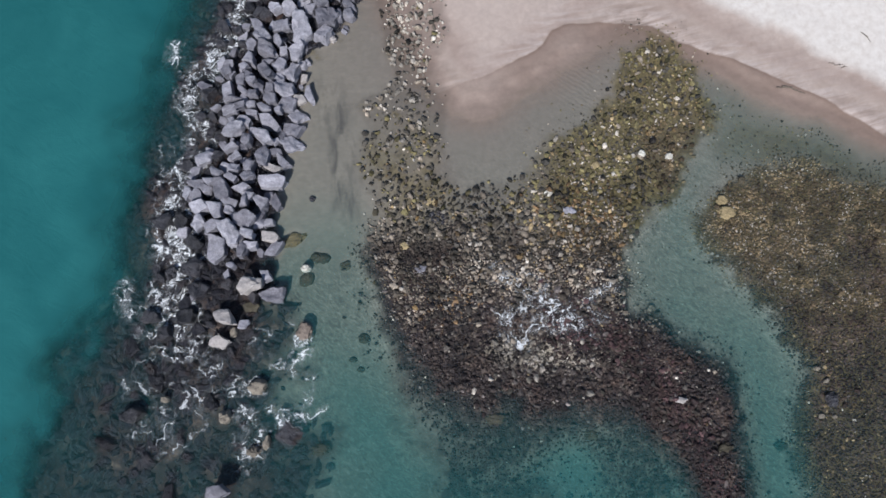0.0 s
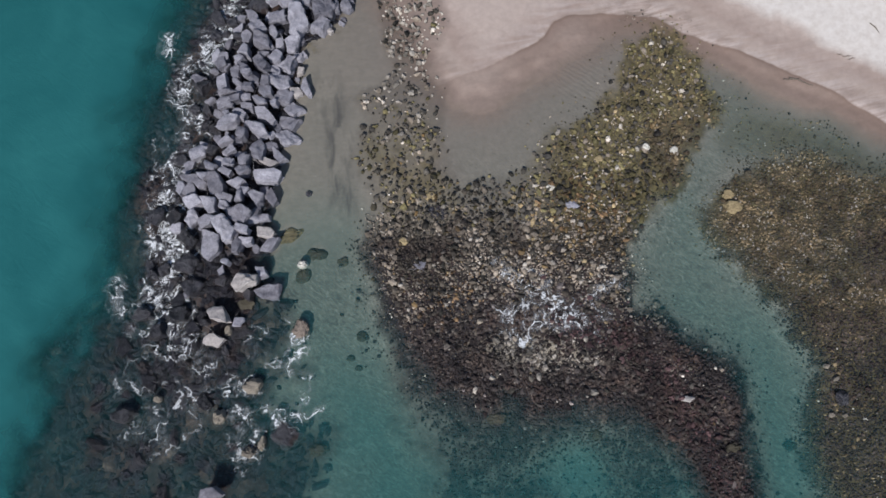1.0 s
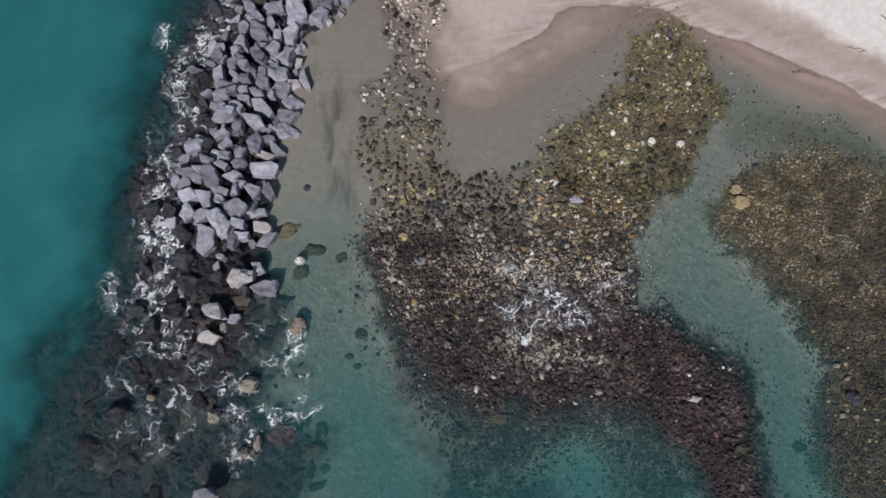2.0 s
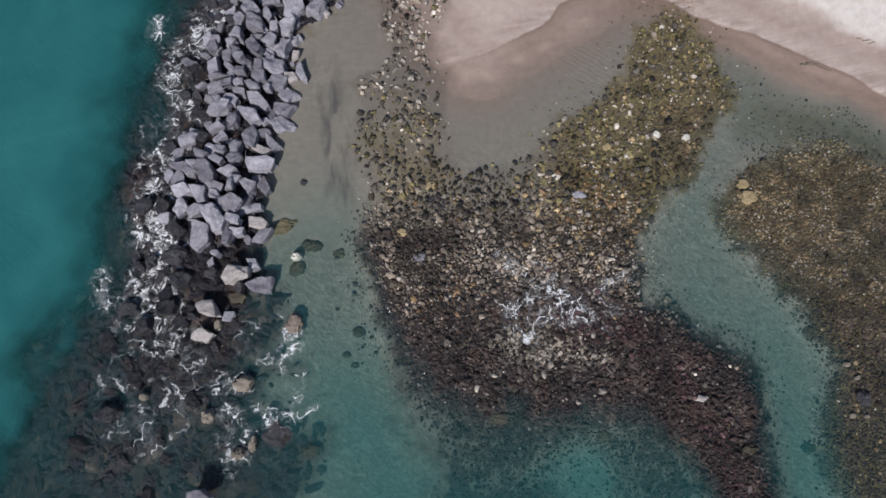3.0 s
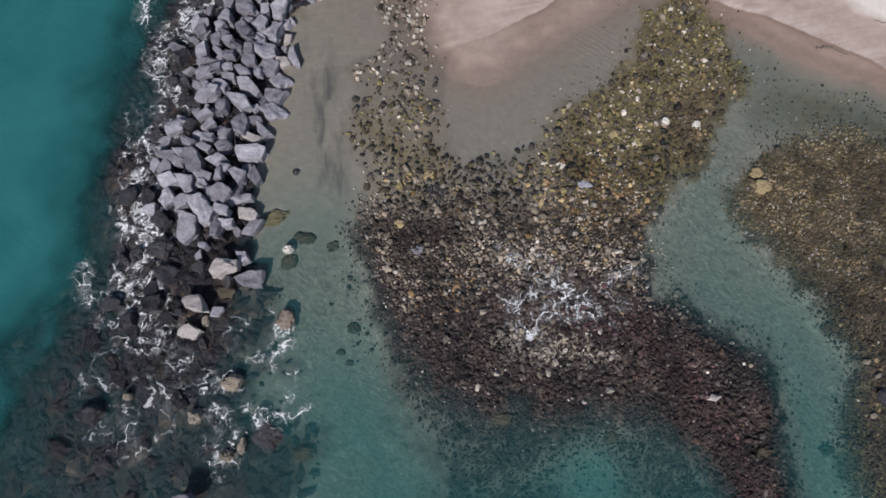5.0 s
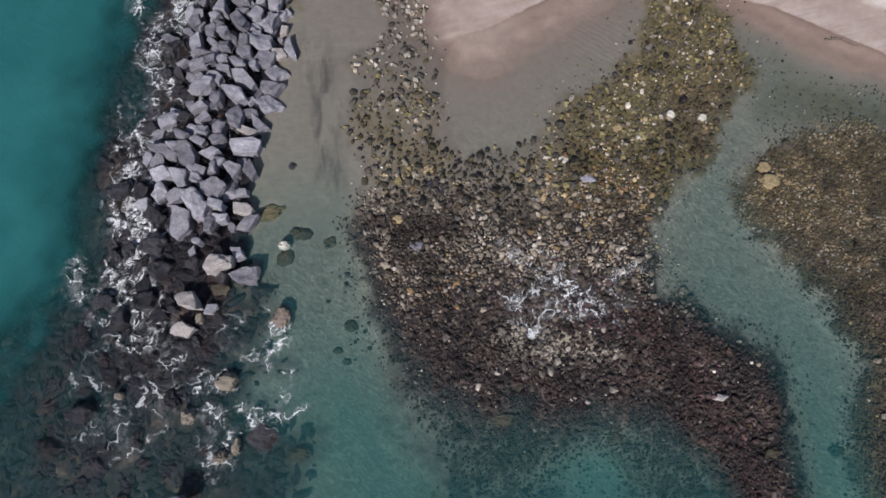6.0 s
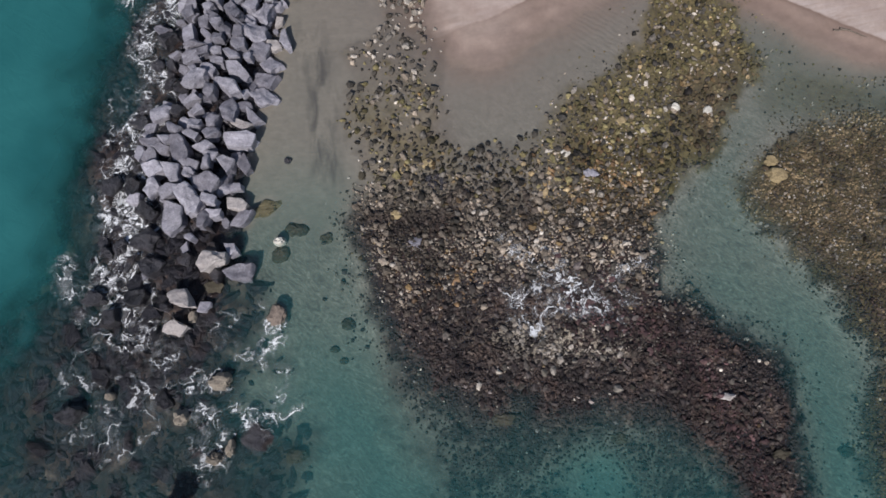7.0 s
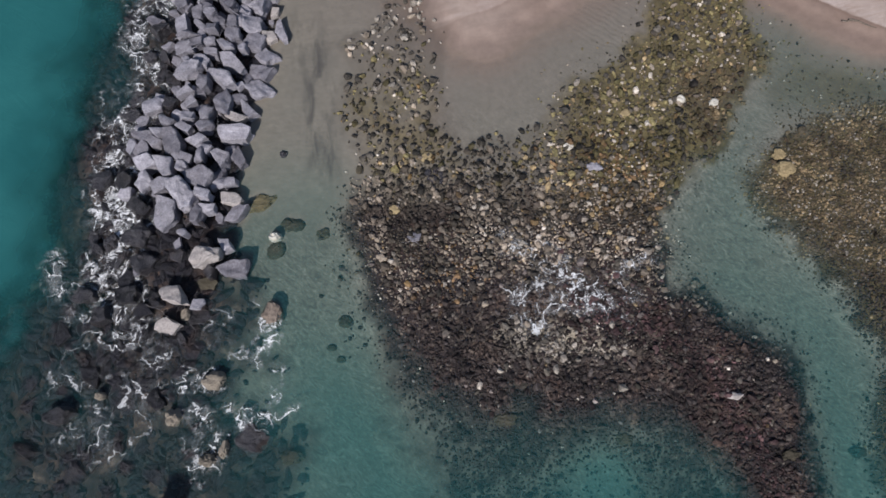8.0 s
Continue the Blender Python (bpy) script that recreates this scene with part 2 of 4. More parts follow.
def ground_material():
    m, n, l, bsdf = material("sand_and_bed")
    p = place_of(n)
    dry, shore, bed = attribute(n, "dry"), attribute(n, "shore"), attribute(n, "stony")
    olive = attribute(n, "olive")
    # tide bands: wet brown near the water, pinkish drying sand, pale dry sand
    warp = tex(n, l, p, 0.35, 5, 0.6, 0.8)
    fine = tex(n, l, p, 3.0, 6, 0.65)
    grain = tex(n, l, p, 60.0, 3, 0.7)
    streak_at = stretched(n, l, p, 12, 0.3, 2.0)
    streaks = tex(n, l, streak_at, 1.1, 5, 0.6, 1.2)
    level = maths(n, l, "MULTIPLY_ADD", maths(n, l, "SUBTRACT", warp, 0.5), 1.6, shore)
    level = maths(n, l, "MULTIPLY_ADD", maths(n, l, "SUBTRACT", streaks, 0.5), 1.2, level)
    unit = maths(n, l, "MULTIPLY_ADD", level, 0.08, 0.4)
    wet = ramp(n, l, unit, [(0.0, (0.208, 0.186, 0.158)), (0.30, (0.192, 0.167, 0.144)), (0.40, (0.20, 0.155, 0.13)),
                            (0.47, (0.25, 0.19, 0.165)), (0.55, (0.36, 0.285, 0.25)), (0.60, (0.32, 0.245, 0.215)),
                            (0.70, (0.42, 0.34, 0.305)), (1.0, (0.46, 0.38, 0.345))])
    # the last swash left a dark damp edge
    front = maths(n, l, "MULTIPLY_ADD", maths(n, l, "SUBTRACT", fine, 0.5), 0.12, attribute(n, "front"))
    damp = ramp(n, l, maths(n, l, "MULTIPLY_ADD", front, 0.25, 0.5),
                [(0.10, (0.0, 0.0, 0.0)), (0.30, (0.45, 0.45, 0.45)), (0.46, (0.7, 0.7, 0.7)), (0.495, (0.95, 0.95, 0.95)), (0.515, (0, 0, 0))])
    wet = blend(n, l, maths(n, l, "MULTIPLY", damp, attribute(n, "edge")), wet, (0.185, 0.128, 0.105))
    # landward of it a pale film of drained water, in streaks
    film = ramp(n, l, maths(n, l, "MULTIPLY_ADD", front, 0.25, 0.5), [(0.50, (0, 0, 0)), (0.53, (1, 1, 1)), (0.70, (0.6, 0.6, 0.6)), (1.0, (0, 0, 0))])
    film = maths(n, l, "MULTIPLY", film, ramp(n, l, streaks, [(0.40, (0.1, 0.1, 0.1)), (0.62, (1, 1, 1))]))
    wet = blend(n, l, maths(n, l, "MULTIPLY", film, maths(n, l, "MULTIPLY", attribute(n, "edge"), 0.75)), wet, (0.46, 0.39, 0.37))
    # pale and dark streaks in the bed's colour, painted for light on the wavelets
    wave_light_at = stretched(n, l, p, -38, 1.35, 2.7)
    wave_light = tex(n, l, wave_light_at, 1.7, 6, 0.66, 2.2)
    drowned = ramp(n, l, maths(n, l, "MULTIPLY_ADD", shore, 0.06, 0.5), [(0.0, (0.85, 0.85, 0.85)), (0.2, (0.6, 0.6, 0.6)), (0.42, (0.12, 0.12, 0.12)), (0.47, (0, 0, 0))])
    wet = blend(n, l, maths(n, l, "MULTIPLY", drowned, attribute(n, "wave_light")), wet, ramp(n, l, wave_light, [(0.34, (0.26, 0.27, 0.28)), (0.50, (0.47, 0.47, 0.47)), (0.57, (0.59, 0.59, 0.59)), (0.68, (0.85, 0.85, 0.85))]), "OVERLAY")
    wet = blend(n, l, maths(n, l, "MULTIPLY", attribute(n, "silt"), ramp(n, l, tex(n, l, stretched(n, l, p, 96, 0.4, 1.5), 1.1, 5, 0.6, 0.9), [(0.40, (0, 0, 0)), (0.66, (1, 1, 1))])), wet, (0.085, 0.078, 0.072))
    # faint ripple lines across the sand beside the groin
    lines = tex(n, l, stretched(n, l, p, 4, 0.7, 3.6), 1.8, 6, 0.68, 1.4)
    wet = blend(n, l, maths(n, l, "MULTIPLY_ADD", attribute(n, "wave_light"), -0.4, 0.4), wet, ramp(n, l, lines, [(0.36, (0.4, 0.4, 0.4)), (0.52, (0.5, 0.5, 0.5)), (0.66, (0.64, 0.63, 0.62))]), "OVERLAY")
    pale = blend(n, l, fine, (0.54, 0.49, 0.46), (0.66, 0.61, 0.58))
    dryness = ramp(n, l, maths(n, l, "MULTIPLY_ADD", maths(n, l, "MULTIPLY_ADD", maths(n, l, "SUBTRACT", warp, 0.5), 1.0, dry), 0.35, 0.5),
                   [(0.38, (0, 0, 0)), (0.62, (1, 1, 1))])
    sand = blend(n, l, dryness, wet, pale)
    sand = blend(n, l, 0.5, sand, ramp(n, l, fine, [(0.3, (0.42, 0.42, 0.42)), (0.7, (0.62, 0.62, 0.62))]), "OVERLAY")
    sand = blend(n, l, 0.35, sand, ramp(n, l, grain, [(0.3, (0.35, 0.35, 0.35)), (0.7, (0.65, 0.65, 0.65))]), "OVERLAY")
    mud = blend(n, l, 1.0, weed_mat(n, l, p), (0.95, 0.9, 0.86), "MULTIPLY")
    green = ramp(n, l, tex(n, l, p, 2.5, 6, 0.7), [(0.3, (0.045, 0.034, 0.018)), (0.5, (0.118, 0.094, 0.044)), (0.62, (0.175, 0.138, 0.064)), (0.8, (0.27, 0.222, 0.12))])
    crust = maths(n, l, "MULTIPLY", attribute(n, "crust"), ramp(n, l, tex(n, l, p, 2.6, 6, 0.78, 0.8), [(0.49, (0, 0, 0)), (0.56, (1, 1, 1))]))
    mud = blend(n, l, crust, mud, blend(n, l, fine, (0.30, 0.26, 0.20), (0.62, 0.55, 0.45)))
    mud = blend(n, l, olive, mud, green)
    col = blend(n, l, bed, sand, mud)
    l.new(col, bsdf.inputs["Base Color"])
    rough = maths(n, l, "MULTIPLY_ADD", dryness, 0.35, 0.6)
    l.new(rough, bsdf.inputs["Roughness"])
    bsdf.inputs["Specular IOR Level"].default_value = 0.3
    ripples = node(n, l, "ShaderNodeTexWave", out=1, Vector=node(n, l, "ShaderNodeMapping", Vector=p, Rotation=(0, 0, radians(-58))),
                   Scale=1.25, Distortion=4.5, Detail=3.0, Detail_Scale=1.2)
    bumps = maths(n, l, "MULTIPLY_ADD", fine, 0.6, maths(n, l, "MULTIPLY", ripples, maths(n, l, "MULTIPLY_ADD", attribute(n, "rippled"), 0.5, 0.03)))
    bumps = maths(n, l, "MULTIPLY_ADD", grain, 0.1, bumps)
    bumps = maths(n, l, "MULTIPLY_ADD", maths(n, l, "MULTIPLY", tex(n, l, p, 7.0, 6, 0.75, 0.5), bed), 2.5, bumps)
    l.new(node(n, l, "ShaderNodeBump", Height=bumps, Strength=0.35, Distance=0.05), bsdf.inputs["Normal"])
    return m


def water_material():
    """Clear water that takes the red out with depth, and its own green-blue glow of suspended matter."""
    m, n, l, bsdf = material("sea_water")
    n.remove(bsdf)
    p = place_of(n)
    deep = attribute(n, "depth")
    drift = tex(n, l, p, 0.22, 5, 0.6, 0.6)
    deep = maths(n, l, "MULTIPLY", deep, maths(n, l, "MULTIPLY_ADD", drift, 0.5, 0.75))

    def left(k):
        return maths(n, l, "POWER", 2.71828, maths(n, l, "MULTIPLY", deep, -k))

    tint = node(n, l, "ShaderNodeCombineColor", Red=left(0.45), Green=left(0.15), Blue=left(0.18))
    clear = node(n, l, "ShaderNodeBsdfTransparent", Color=tint)
    at = stretched(n, l, p, -35, 0.8, 2.0)
    wavelets = maths(n, l, "MULTIPLY_ADD", tex(n, l, at, 0.7, 5, 0.6, 1.0), 1.0, maths(n, l, "MULTIPLY", tex(n, l, at, 4.0, 5, 0.65, 1.5), 0.4))
    normal = node(n, l, "ShaderNodeBump", Height=wavelets, Strength=0.22, Distance=0.16)
    hue = ramp(n, l, drift, [(0.3, (0.017, 0.116, 0.125)), (0.7, (0.028, 0.155, 0.161))])
    murk = node(n, l, "ShaderNodeBsdfDiffuse", Color=hue, Normal=normal)
    body = node(n, l, "ShaderNodeMixShader", Fac=maths(n, l, "SUBTRACT", 1.0, left(0.52)), i1=clear, i2=murk)
    gloss = node(n, l, "ShaderNodeBsdfGlossy", Color=(1, 1, 1, 1), Roughness=0.25, Normal=normal)
    top = node(n, l, "ShaderNodeMixShader", Fac=0.022, i1=body, i2=gloss)
    l.new(top, n["Material Output"].inputs["Surface"])
    return m


def foam_material():
    """Torn strings of froth, thin where there is little of it and matted together where a wave breaks."""
    m, n, l, bsdf = material("sea_foam")
    p = place_of(n)
    dens = attribute(n, "froth")
    warp = node(n, l, "ShaderNodeTexNoise", out=1, Vector=p, Scale=1.2, Detail=4.0, Roughness=0.55)
    bent = node(n, l, "ShaderNodeVectorMath", operation="MULTIPLY_ADD", i0=warp, i1=(1.3, 1.3, 0.0), i2=p)

    def strings(scale, thin):
        ridge = maths(n, l, "ABSOLUTE", maths(n, l, "SUBTRACT", tex(n, l, bent, scale, 3, 0.5), 0.5))
        return maths(n, l, "MULTIPLY_ADD", ridge, -1.0 / thin, 1.0)

    tear, clot = maths(n, l, "MULTIPLY_ADD", dens, 0.08, tex(n, l, p, 1.1, 4, 0.6)), tex(n, l, bent, 2.4, 4, 0.58)
    torn = maths(n, l, "MULTIPLY", dens, ramp(n, l, tear, [(0.47, (0, 0, 0)), (0.60, (1, 1, 1))]))
    small = maths(n, l, "MAXIMUM", strings(2.0, 0.020), maths(n, l, "MULTIPLY", strings(4.4, 0.024), 0.5))
    web = maths(n, l, "MAXIMUM", strings(0.8, 0.016), maths(n, l, "MULTIPLY", small, maths(n, l, "MINIMUM", maths(n, l, "MULTIPLY", dens, dens), 1.0)))
    web = maths(n, l, "MAXIMUM", web, 0.0)
    web = maths(n, l, "MULTIPLY", web, maths(n, l, "MINIMUM", maths(n, l, "MULTIPLY", torn, 1.7), 1.0))
    core = maths(n, l, "MULTIPLY", maths(n, l, "MAXIMUM", maths(n, l, "SUBTRACT", torn, 0.85), 0.0), ramp(n, l, clot, [(0.46, (0.05, 0.05, 0.05)), (0.60, (1, 1, 1))]))
    veil = maths(n, l, "MULTIPLY", torn, ramp(n, l, clot, [(0.50, (0, 0, 0)), (0.75, (0.24, 0.24, 0.24))]))
    cover = maths(n, l, "ADD", maths(n, l, "MULTIPLY", core, 0.55), maths(n, l, "ADD", web, veil))
    alpha = maths(n, l, "MINIMUM", cover, 0.9)
    bsdf.inputs["Base Color"].default_value = (0.84, 0.86, 0.90, 1)
    bsdf.inputs["Roughness"].default_value = 0.8
    l.new(alpha, bsdf.inputs["Alpha"])
    return m


def boulder_material(name, low, high, weed, wet=0.75, single=0.5):
    m, n, l, bsdf = material(name)
    p = place_of(n)
    own = maths(n, l, "FRACT", maths(n, l, "ADD", n.new("ShaderNodeObjectInfo").outputs["Random"],
                                     n.new("ShaderNodeNewGeometry").outputs["Random Per Island"]))
    coarse, fine = tex(n, l, p, 2.2, 6, 0.65), tex(n, l, p, 14.0, 6, 0.7)
    mix = maths(n, l, "MULTIPLY_ADD", own, single, maths(n, l, "MULTIPLY", coarse, 1.0 - single))
    col = blend(n, l, mix, low, high)
    col = blend(n, l, 0.8, col, ramp(n, l, fine, [(0.25, (0.22, 0.22, 0.22)), (0.75, (0.74, 0.74, 0.74))]), "OVERLAY")
    col = blend(n, l, 0.5, col, ramp(n, l, coarse, [(0.3, (0.3, 0.3, 0.3)), (0.7, (0.68, 0.68, 0.68))]), "OVERLAY")
    # stains and weed, in patches
    stain = ramp(n, l, tex(n, l, p, 1.1, 6, 0.7, 0.4), [(0.5, (0, 0, 0)), (0.72, (1, 1, 1))])
    col = blend(n, l, maths(n, l, "MULTIPLY", stain, 0.5), col, weed)
    l.new(col, bsdf.inputs["Base Color"])
    bsdf.inputs["Roughness"].default_value = wet
    bsdf.inputs["Specular IOR Level"].default_value = 0.22
    bump = maths(n, l, "MULTIPLY_ADD", fine, 0.35, coarse)
    l.new(node(n, l, "ShaderNodeBump", Height=bump, Strength=0.9, Distance=0.08), bsdf.inputs["Normal"])
    return m


def surf_rock_material(name, black, grey, brown, pale):
    """Wet broken rock, black in its hollows, with brown weed and grey worn edges in patches."""
    m, n, l, bsdf = material(name)
    p = place_of(n)
    broad, mid, fine = tex(n, l, p, 0.9, 5, 0.65, 0.6), tex(n, l, p, 3.2, 7, 0.72, 0.9), tex(n, l, p, 11.0, 6, 0.75)
    own = n.new("ShaderNodeNewGeometry").outputs["Random Per Island"]
    tone = maths(n, l, "MULTIPLY_ADD", own, 0.16, maths(n, l, "MULTIPLY_ADD", mid, 0.55, maths(n, l, "MULTIPLY", fine, 0.33)))
    col = ramp(n, l, tone, [(0.40, black), (0.52, grey), (0.60, grey), (0.70, pale)])
    weeds = ramp(n, l, tone, [(0.42, black), (0.60, brown), (0.72, (brown[0] * 1.9, brown[1] * 1.8, brown[2] * 1.7))])
    col = blend(n, l, ramp(n, l, broad, [(0.52, (0, 0, 0)), (0.66, (1, 1, 1))]), col, weeds)
    l.new(col, bsdf.inputs["Base Color"])
    bsdf.inputs["Roughness"].default_value = 0.4
    bsdf.inputs["Specular IOR Level"].default_value = 0.5
    l.new(node(n, l, "ShaderNodeBump", Height=maths(n, l, "MULTIPLY_ADD", fine, 0.4, mid), Strength=1.0, Distance=0.16), bsdf.inputs["Normal"])
    return m


def cobble_material():
    m, n, l, bsdf = material("cobble")
    p = place_of(n)
    tint = attribute(n, "tint", "Color")
    fine, patch = tex(n, l, p, 22.0, 5, 0.7), tex(n, l, p, 4.0, 5, 0.65)
    col = blend(n, l, 0.6, tint, ramp(n, l, fine, [(0.25, (0.25, 0.25, 0.25)), (0.75, (0.72, 0.72, 0.72))]), "OVERLAY")
    col = blend(n, l, maths(n, l, "MULTIPLY", ramp(n, l, patch, [(0.52, (0, 0, 0)), (0.68, (1, 1, 1))]), 0.55), col, (0.045, 0.04, 0.026))
    col = blend(n, l, attribute(n, "tint", "Alpha"), col, weed_mat(n, l, p))
    col = blend(n, l, 0.7, col, ramp(n, l, tex(n, l, p, 9.0, 5, 0.7, 0.5), [(0.34, (0.2, 0.2, 0.2)), (0.5, (0.5, 0.5, 0.5)), (0.66, (0.82, 0.8, 0.78))]), "OVERLAY")
    l.new(col, bsdf.inputs["Base Color"])
    bsdf.inputs["Roughness"].default_value = 0.65
    bsdf.inputs["Specular IOR Level"].default_value = 0.3
    l.new(node(n, l, "ShaderNodeBump", Height=maths(n, l, "MULTIPLY_ADD", fine, 0.5, patch), Strength=0.8, Distance=0.05), bsdf.inputs["Normal"])
    return m


SAND = ground_material()
WATER = water_material()
FOAM = foam_material()
DRY_ROCK = boulder_material("dry_grey_rock", (0.085, 0.082, 0.102), (0.455, 0.442, 0.505), (0.075, 0.067, 0.075), 0.75, 0.6)
PALE_ROCK = boulder_material("pale_grey_rock", (0.33, 0.30, 0.30), (0.50, 0.46, 0.45), (0.20, 0.175, 0.16))
WET_ROCK = surf_rock_material("wet_dark_rock", (0.008, 0.008, 0.011), (0.052, 0.050, 0.060), (0.052, 0.035, 0.032), (0.16, 0.15, 0.155))
TAN_ROCK = boulder_material("tan_rock", (0.15, 0.13, 0.11), (0.30, 0.26, 0.215), (0.09, 0.078, 0.065))
WHITE_ROCK = boulder_material("white_rock", (0.50, 0.47, 0.42), (0.68, 0.65, 0.59), (0.36, 0.32, 0.27))
YELLOW_ROCK = boulder_material("yellow_rock", (0.24, 0.185, 0.105), (0.42, 0.33, 0.19), (0.13, 0.105, 0.07))
SUNK_ROCK = surf_rock_material("sunken_weedy_rubble", (0.004, 0.004, 0.007), (0.020, 0.019, 0.027), (0.032, 0.020, 0.019), (0.062, 0.056, 0.060))
AMBER_ROCK = boulder_material("amber_weedy_rock", (0.07, 0.055, 0.03), (0.19, 0.15, 0.085), (0.045, 0.04, 0.025), 0.6)
WEED_ROCK = boulder_material("weedy_rock", (0.040, 0.036, 0.027), (0.10, 0.085, 0.06), (0.025, 0.026, 0.019), 0.6)
STREAKED_ROCK = boulder_material("brown_rock_with_pale_streaks", (0.03, 0.024, 0.021), (0.42, 0.34, 0.29), (0.035, 0.026, 0.022), 0.6, 0.05)
COBBLE = cobble_material()


# ---------------------------------------------------------------- ground and water sheets
def spread(lo, hi, fine, far, grow):
    """Evenly spaced from lo to hi, then ever wider out to far."""
    mid = list(np.arange(lo, hi + fine / 2, fine))
    low, high, gap = [lo], [mid[-1]], fine
    while high[-1] < far:
        gap *= grow
        low.append(low[-1] - gap)
        high.append(high[-1] + gap)
    return np.array(low[:0:-1] + mid + high[1:])


def sheet(name, xs, ys, z_of, mat):
    X, Y = np.meshgrid(xs, ys)
    Z = z_of(X, Y)
    co = np.stack([X, Y, Z], -1).reshape(-1, 3)
    w, h = len(xs), len(ys)
    i = (np.arange(h - 1)[:, None] * w + np.arange(w - 1)[None]).ravel()
    faces = np.stack([i, i + 1, i + w + 1, i + w], 1)
    me = bpy.data.meshes.new(name)
    me.from_pydata(co, [], faces.tolist())
    me.polygons.foreach_set("use_smooth", np.ones(len(faces), bool))
    me.materials.append(mat)
    return new(name, me), X, Y, Z


def set_values(ob, name, values):
    a = ob.data.attributes.new(name, "FLOAT", "POINT")
    a.data.foreach_set("value", np.asarray(values, np.float32).ravel())


gx, gy = spread(-26.0, 27.0, 0.14, 2200, 1.5), spread(-5.0, 29.0, 0.14, 2200, 1.5)
ground, X, Y, Z = sheet("ground", gx, gy, height, SAND)
tagged(ground, "pale dry beach sand running into wet brown tidal sand and seabed", "beach", kind="structure")
wx, wy = wobble(X, Y, 0.45)
set_values(ground, "shore", np.clip(landward(wx, wy, WATERLINE), -30, 30))
front = landward(X + 0.25 * (fbm(X, Y, 1.5, 8) - 0.5), Y + 0.25 * (fbm(X, Y, 1.5, 9) - 0.5), WETFRONT)
set_values(ground, "front", np.clip(front, -9, 9))
set_values(ground, "silt", near_line(X, Y, [(-6.0, 19.2), (-5.4, 16.8), (-5.2, 14.5), (-4.8, 12.3)], 0.75))
set_values(ground, "edge", step(-0.8, 1.5, X) * (0.4 + 0.6 * step(2.5, 5.0, X)))
vx, vy = wobble(X, Y, 1.1)
pool_in = step(-0.5, 1.4, inside(vx, vy, POOL))
set_values(ground, "rippled", 0.8 * np.exp(-((X - 7.9) / 1.4) ** 2 - ((Y - 19.3) / 1.7) ** 2) + 0.45 * pool_in)
set_values(ground, "dry", np.clip(landward(wx, wy, DRYLINE), -30, 30))
reef_in = np.maximum(inside(vx, vy, REEF_A), inside(vx, vy, REEF_B) - 0.3)
sunken = slope(X, Y) * (0.48 + 0.47 * step(0.36, 0.58, fbm(X, Y, 0.45, 23)))
reef = step(-0.9 - 1.9 * step(9.0, 3.0, Y) * step(9.5, 6.5, X) * step(-0.5, 2.0, X), 0.4, reef_in)
reef = step(0.2, 0.8, reef + 0.9 * (fbm(X, Y, 0.6, 29, 3) - 0.5) * step(0.02, 0.2, reef))
stony = np.maximum(sunken, reef)
stony = np.maximum(stony, pool_in * (0.12 + 0.35 * step(15.0, 20.0, X) + 0.3 * step(0.40, 0.66, fbm(X, Y, 1.6, 23))))
stony = stony * (1 - 0.75 * step(9.6, 11.8, Y + 0.8 * (fbm(X, Y, 1.5, 19) - 0.5)) * step(7.0, 4.0, X) - 0.12 * step(13.0, 15.0, Y) * step(3.0, 5.0, X))
groin_in = groin_edge(X, Y)
stony = np.maximum(stony, step(-2.0, 0.0, groin_in) * np.maximum(seaward(X, Y), step(-0.2, 0.3, inside(X, Y, GROIN))))
set_values(ground, "crust", np.exp(-((X - 5.0) / 2.9) ** 2 - ((Y - 4.75 + 0.1 * (X - 5.2)) / 0.8) ** 2))
weed = np.zeros(X.shape)
for (px, py), r in zip([(-7.0, 22.2), (-5.7, 22.3), (-5.1, 22.5), (-6.7, 21.2), (-7.3, 21.5), (-4.5, 18.2), (-2.3, 17.7)], (0.5, 0.35, 0.3, 0.3, 0.35, 0.4, 0.4)):
    weed = np.maximum(weed, np.exp(-((X - px) / r) ** 2 - ((Y - py) / (0.6 * r)) ** 2))
weed = weed * step(0.35, 0.65, fbm(X, Y, 0.5, 61, 3))
stony = np.maximum(stony, 0.85 * weed)
patch = np.exp(-((X + 0.9) / 1.6) ** 2 - ((Y - 13.0) / 1.7) ** 2) * step(0.3, 0.55, fbm(X, Y, 1.1, 67))
stony = np.maximum(stony, 0.75 * patch)
arm = step(-0.6, 0.7, inside(vx, vy, REEF_A)) * step(2.0, 0.8, X) * step(10.5, 12.5, Y) * step(18.5, 15.5, Y)
stony = np.maximum(stony, 0.7 * arm * step(0.28, 0.62, fbm(X, Y, 1.2, 69)))
patch = np.maximum(patch, arm)
# where the bed's painted wavelet light shows; least beside the groin
set_values(ground, "wave_light", 1 - 0.85 * step(8.0, 11.0, Y) * step(-2.0, -4.0, X))
set_values(ground, "stony", stony)
set_values(ground, "olive", np.maximum(np.maximum(np.maximum(patch, np.maximum(0.5 * pool_in, 0.55 * step(-0.5, 0.8, inside(vx, vy, REEF_B)))), step(0.1, 0.4, weed)), step(8.5, 13.5, Y) * step(2.0, 7.0, X) * (1 - 0.35 * step(-0.5, 0.5, X - 12.3 - 0.3 * (12 - Y)) * step(18.0, 16.0, Y))))

water, X, Y, Z = sheet("sea", spread(-26.0, 27.0, 0.18, 2200, 1.6), spread(-5.0, 29.0, 0.18, 2200, 1.6),
                       lambda x, y: 0.03 * (fbm(x, y, 3.0, 3, 3) - 0.5), WATER)
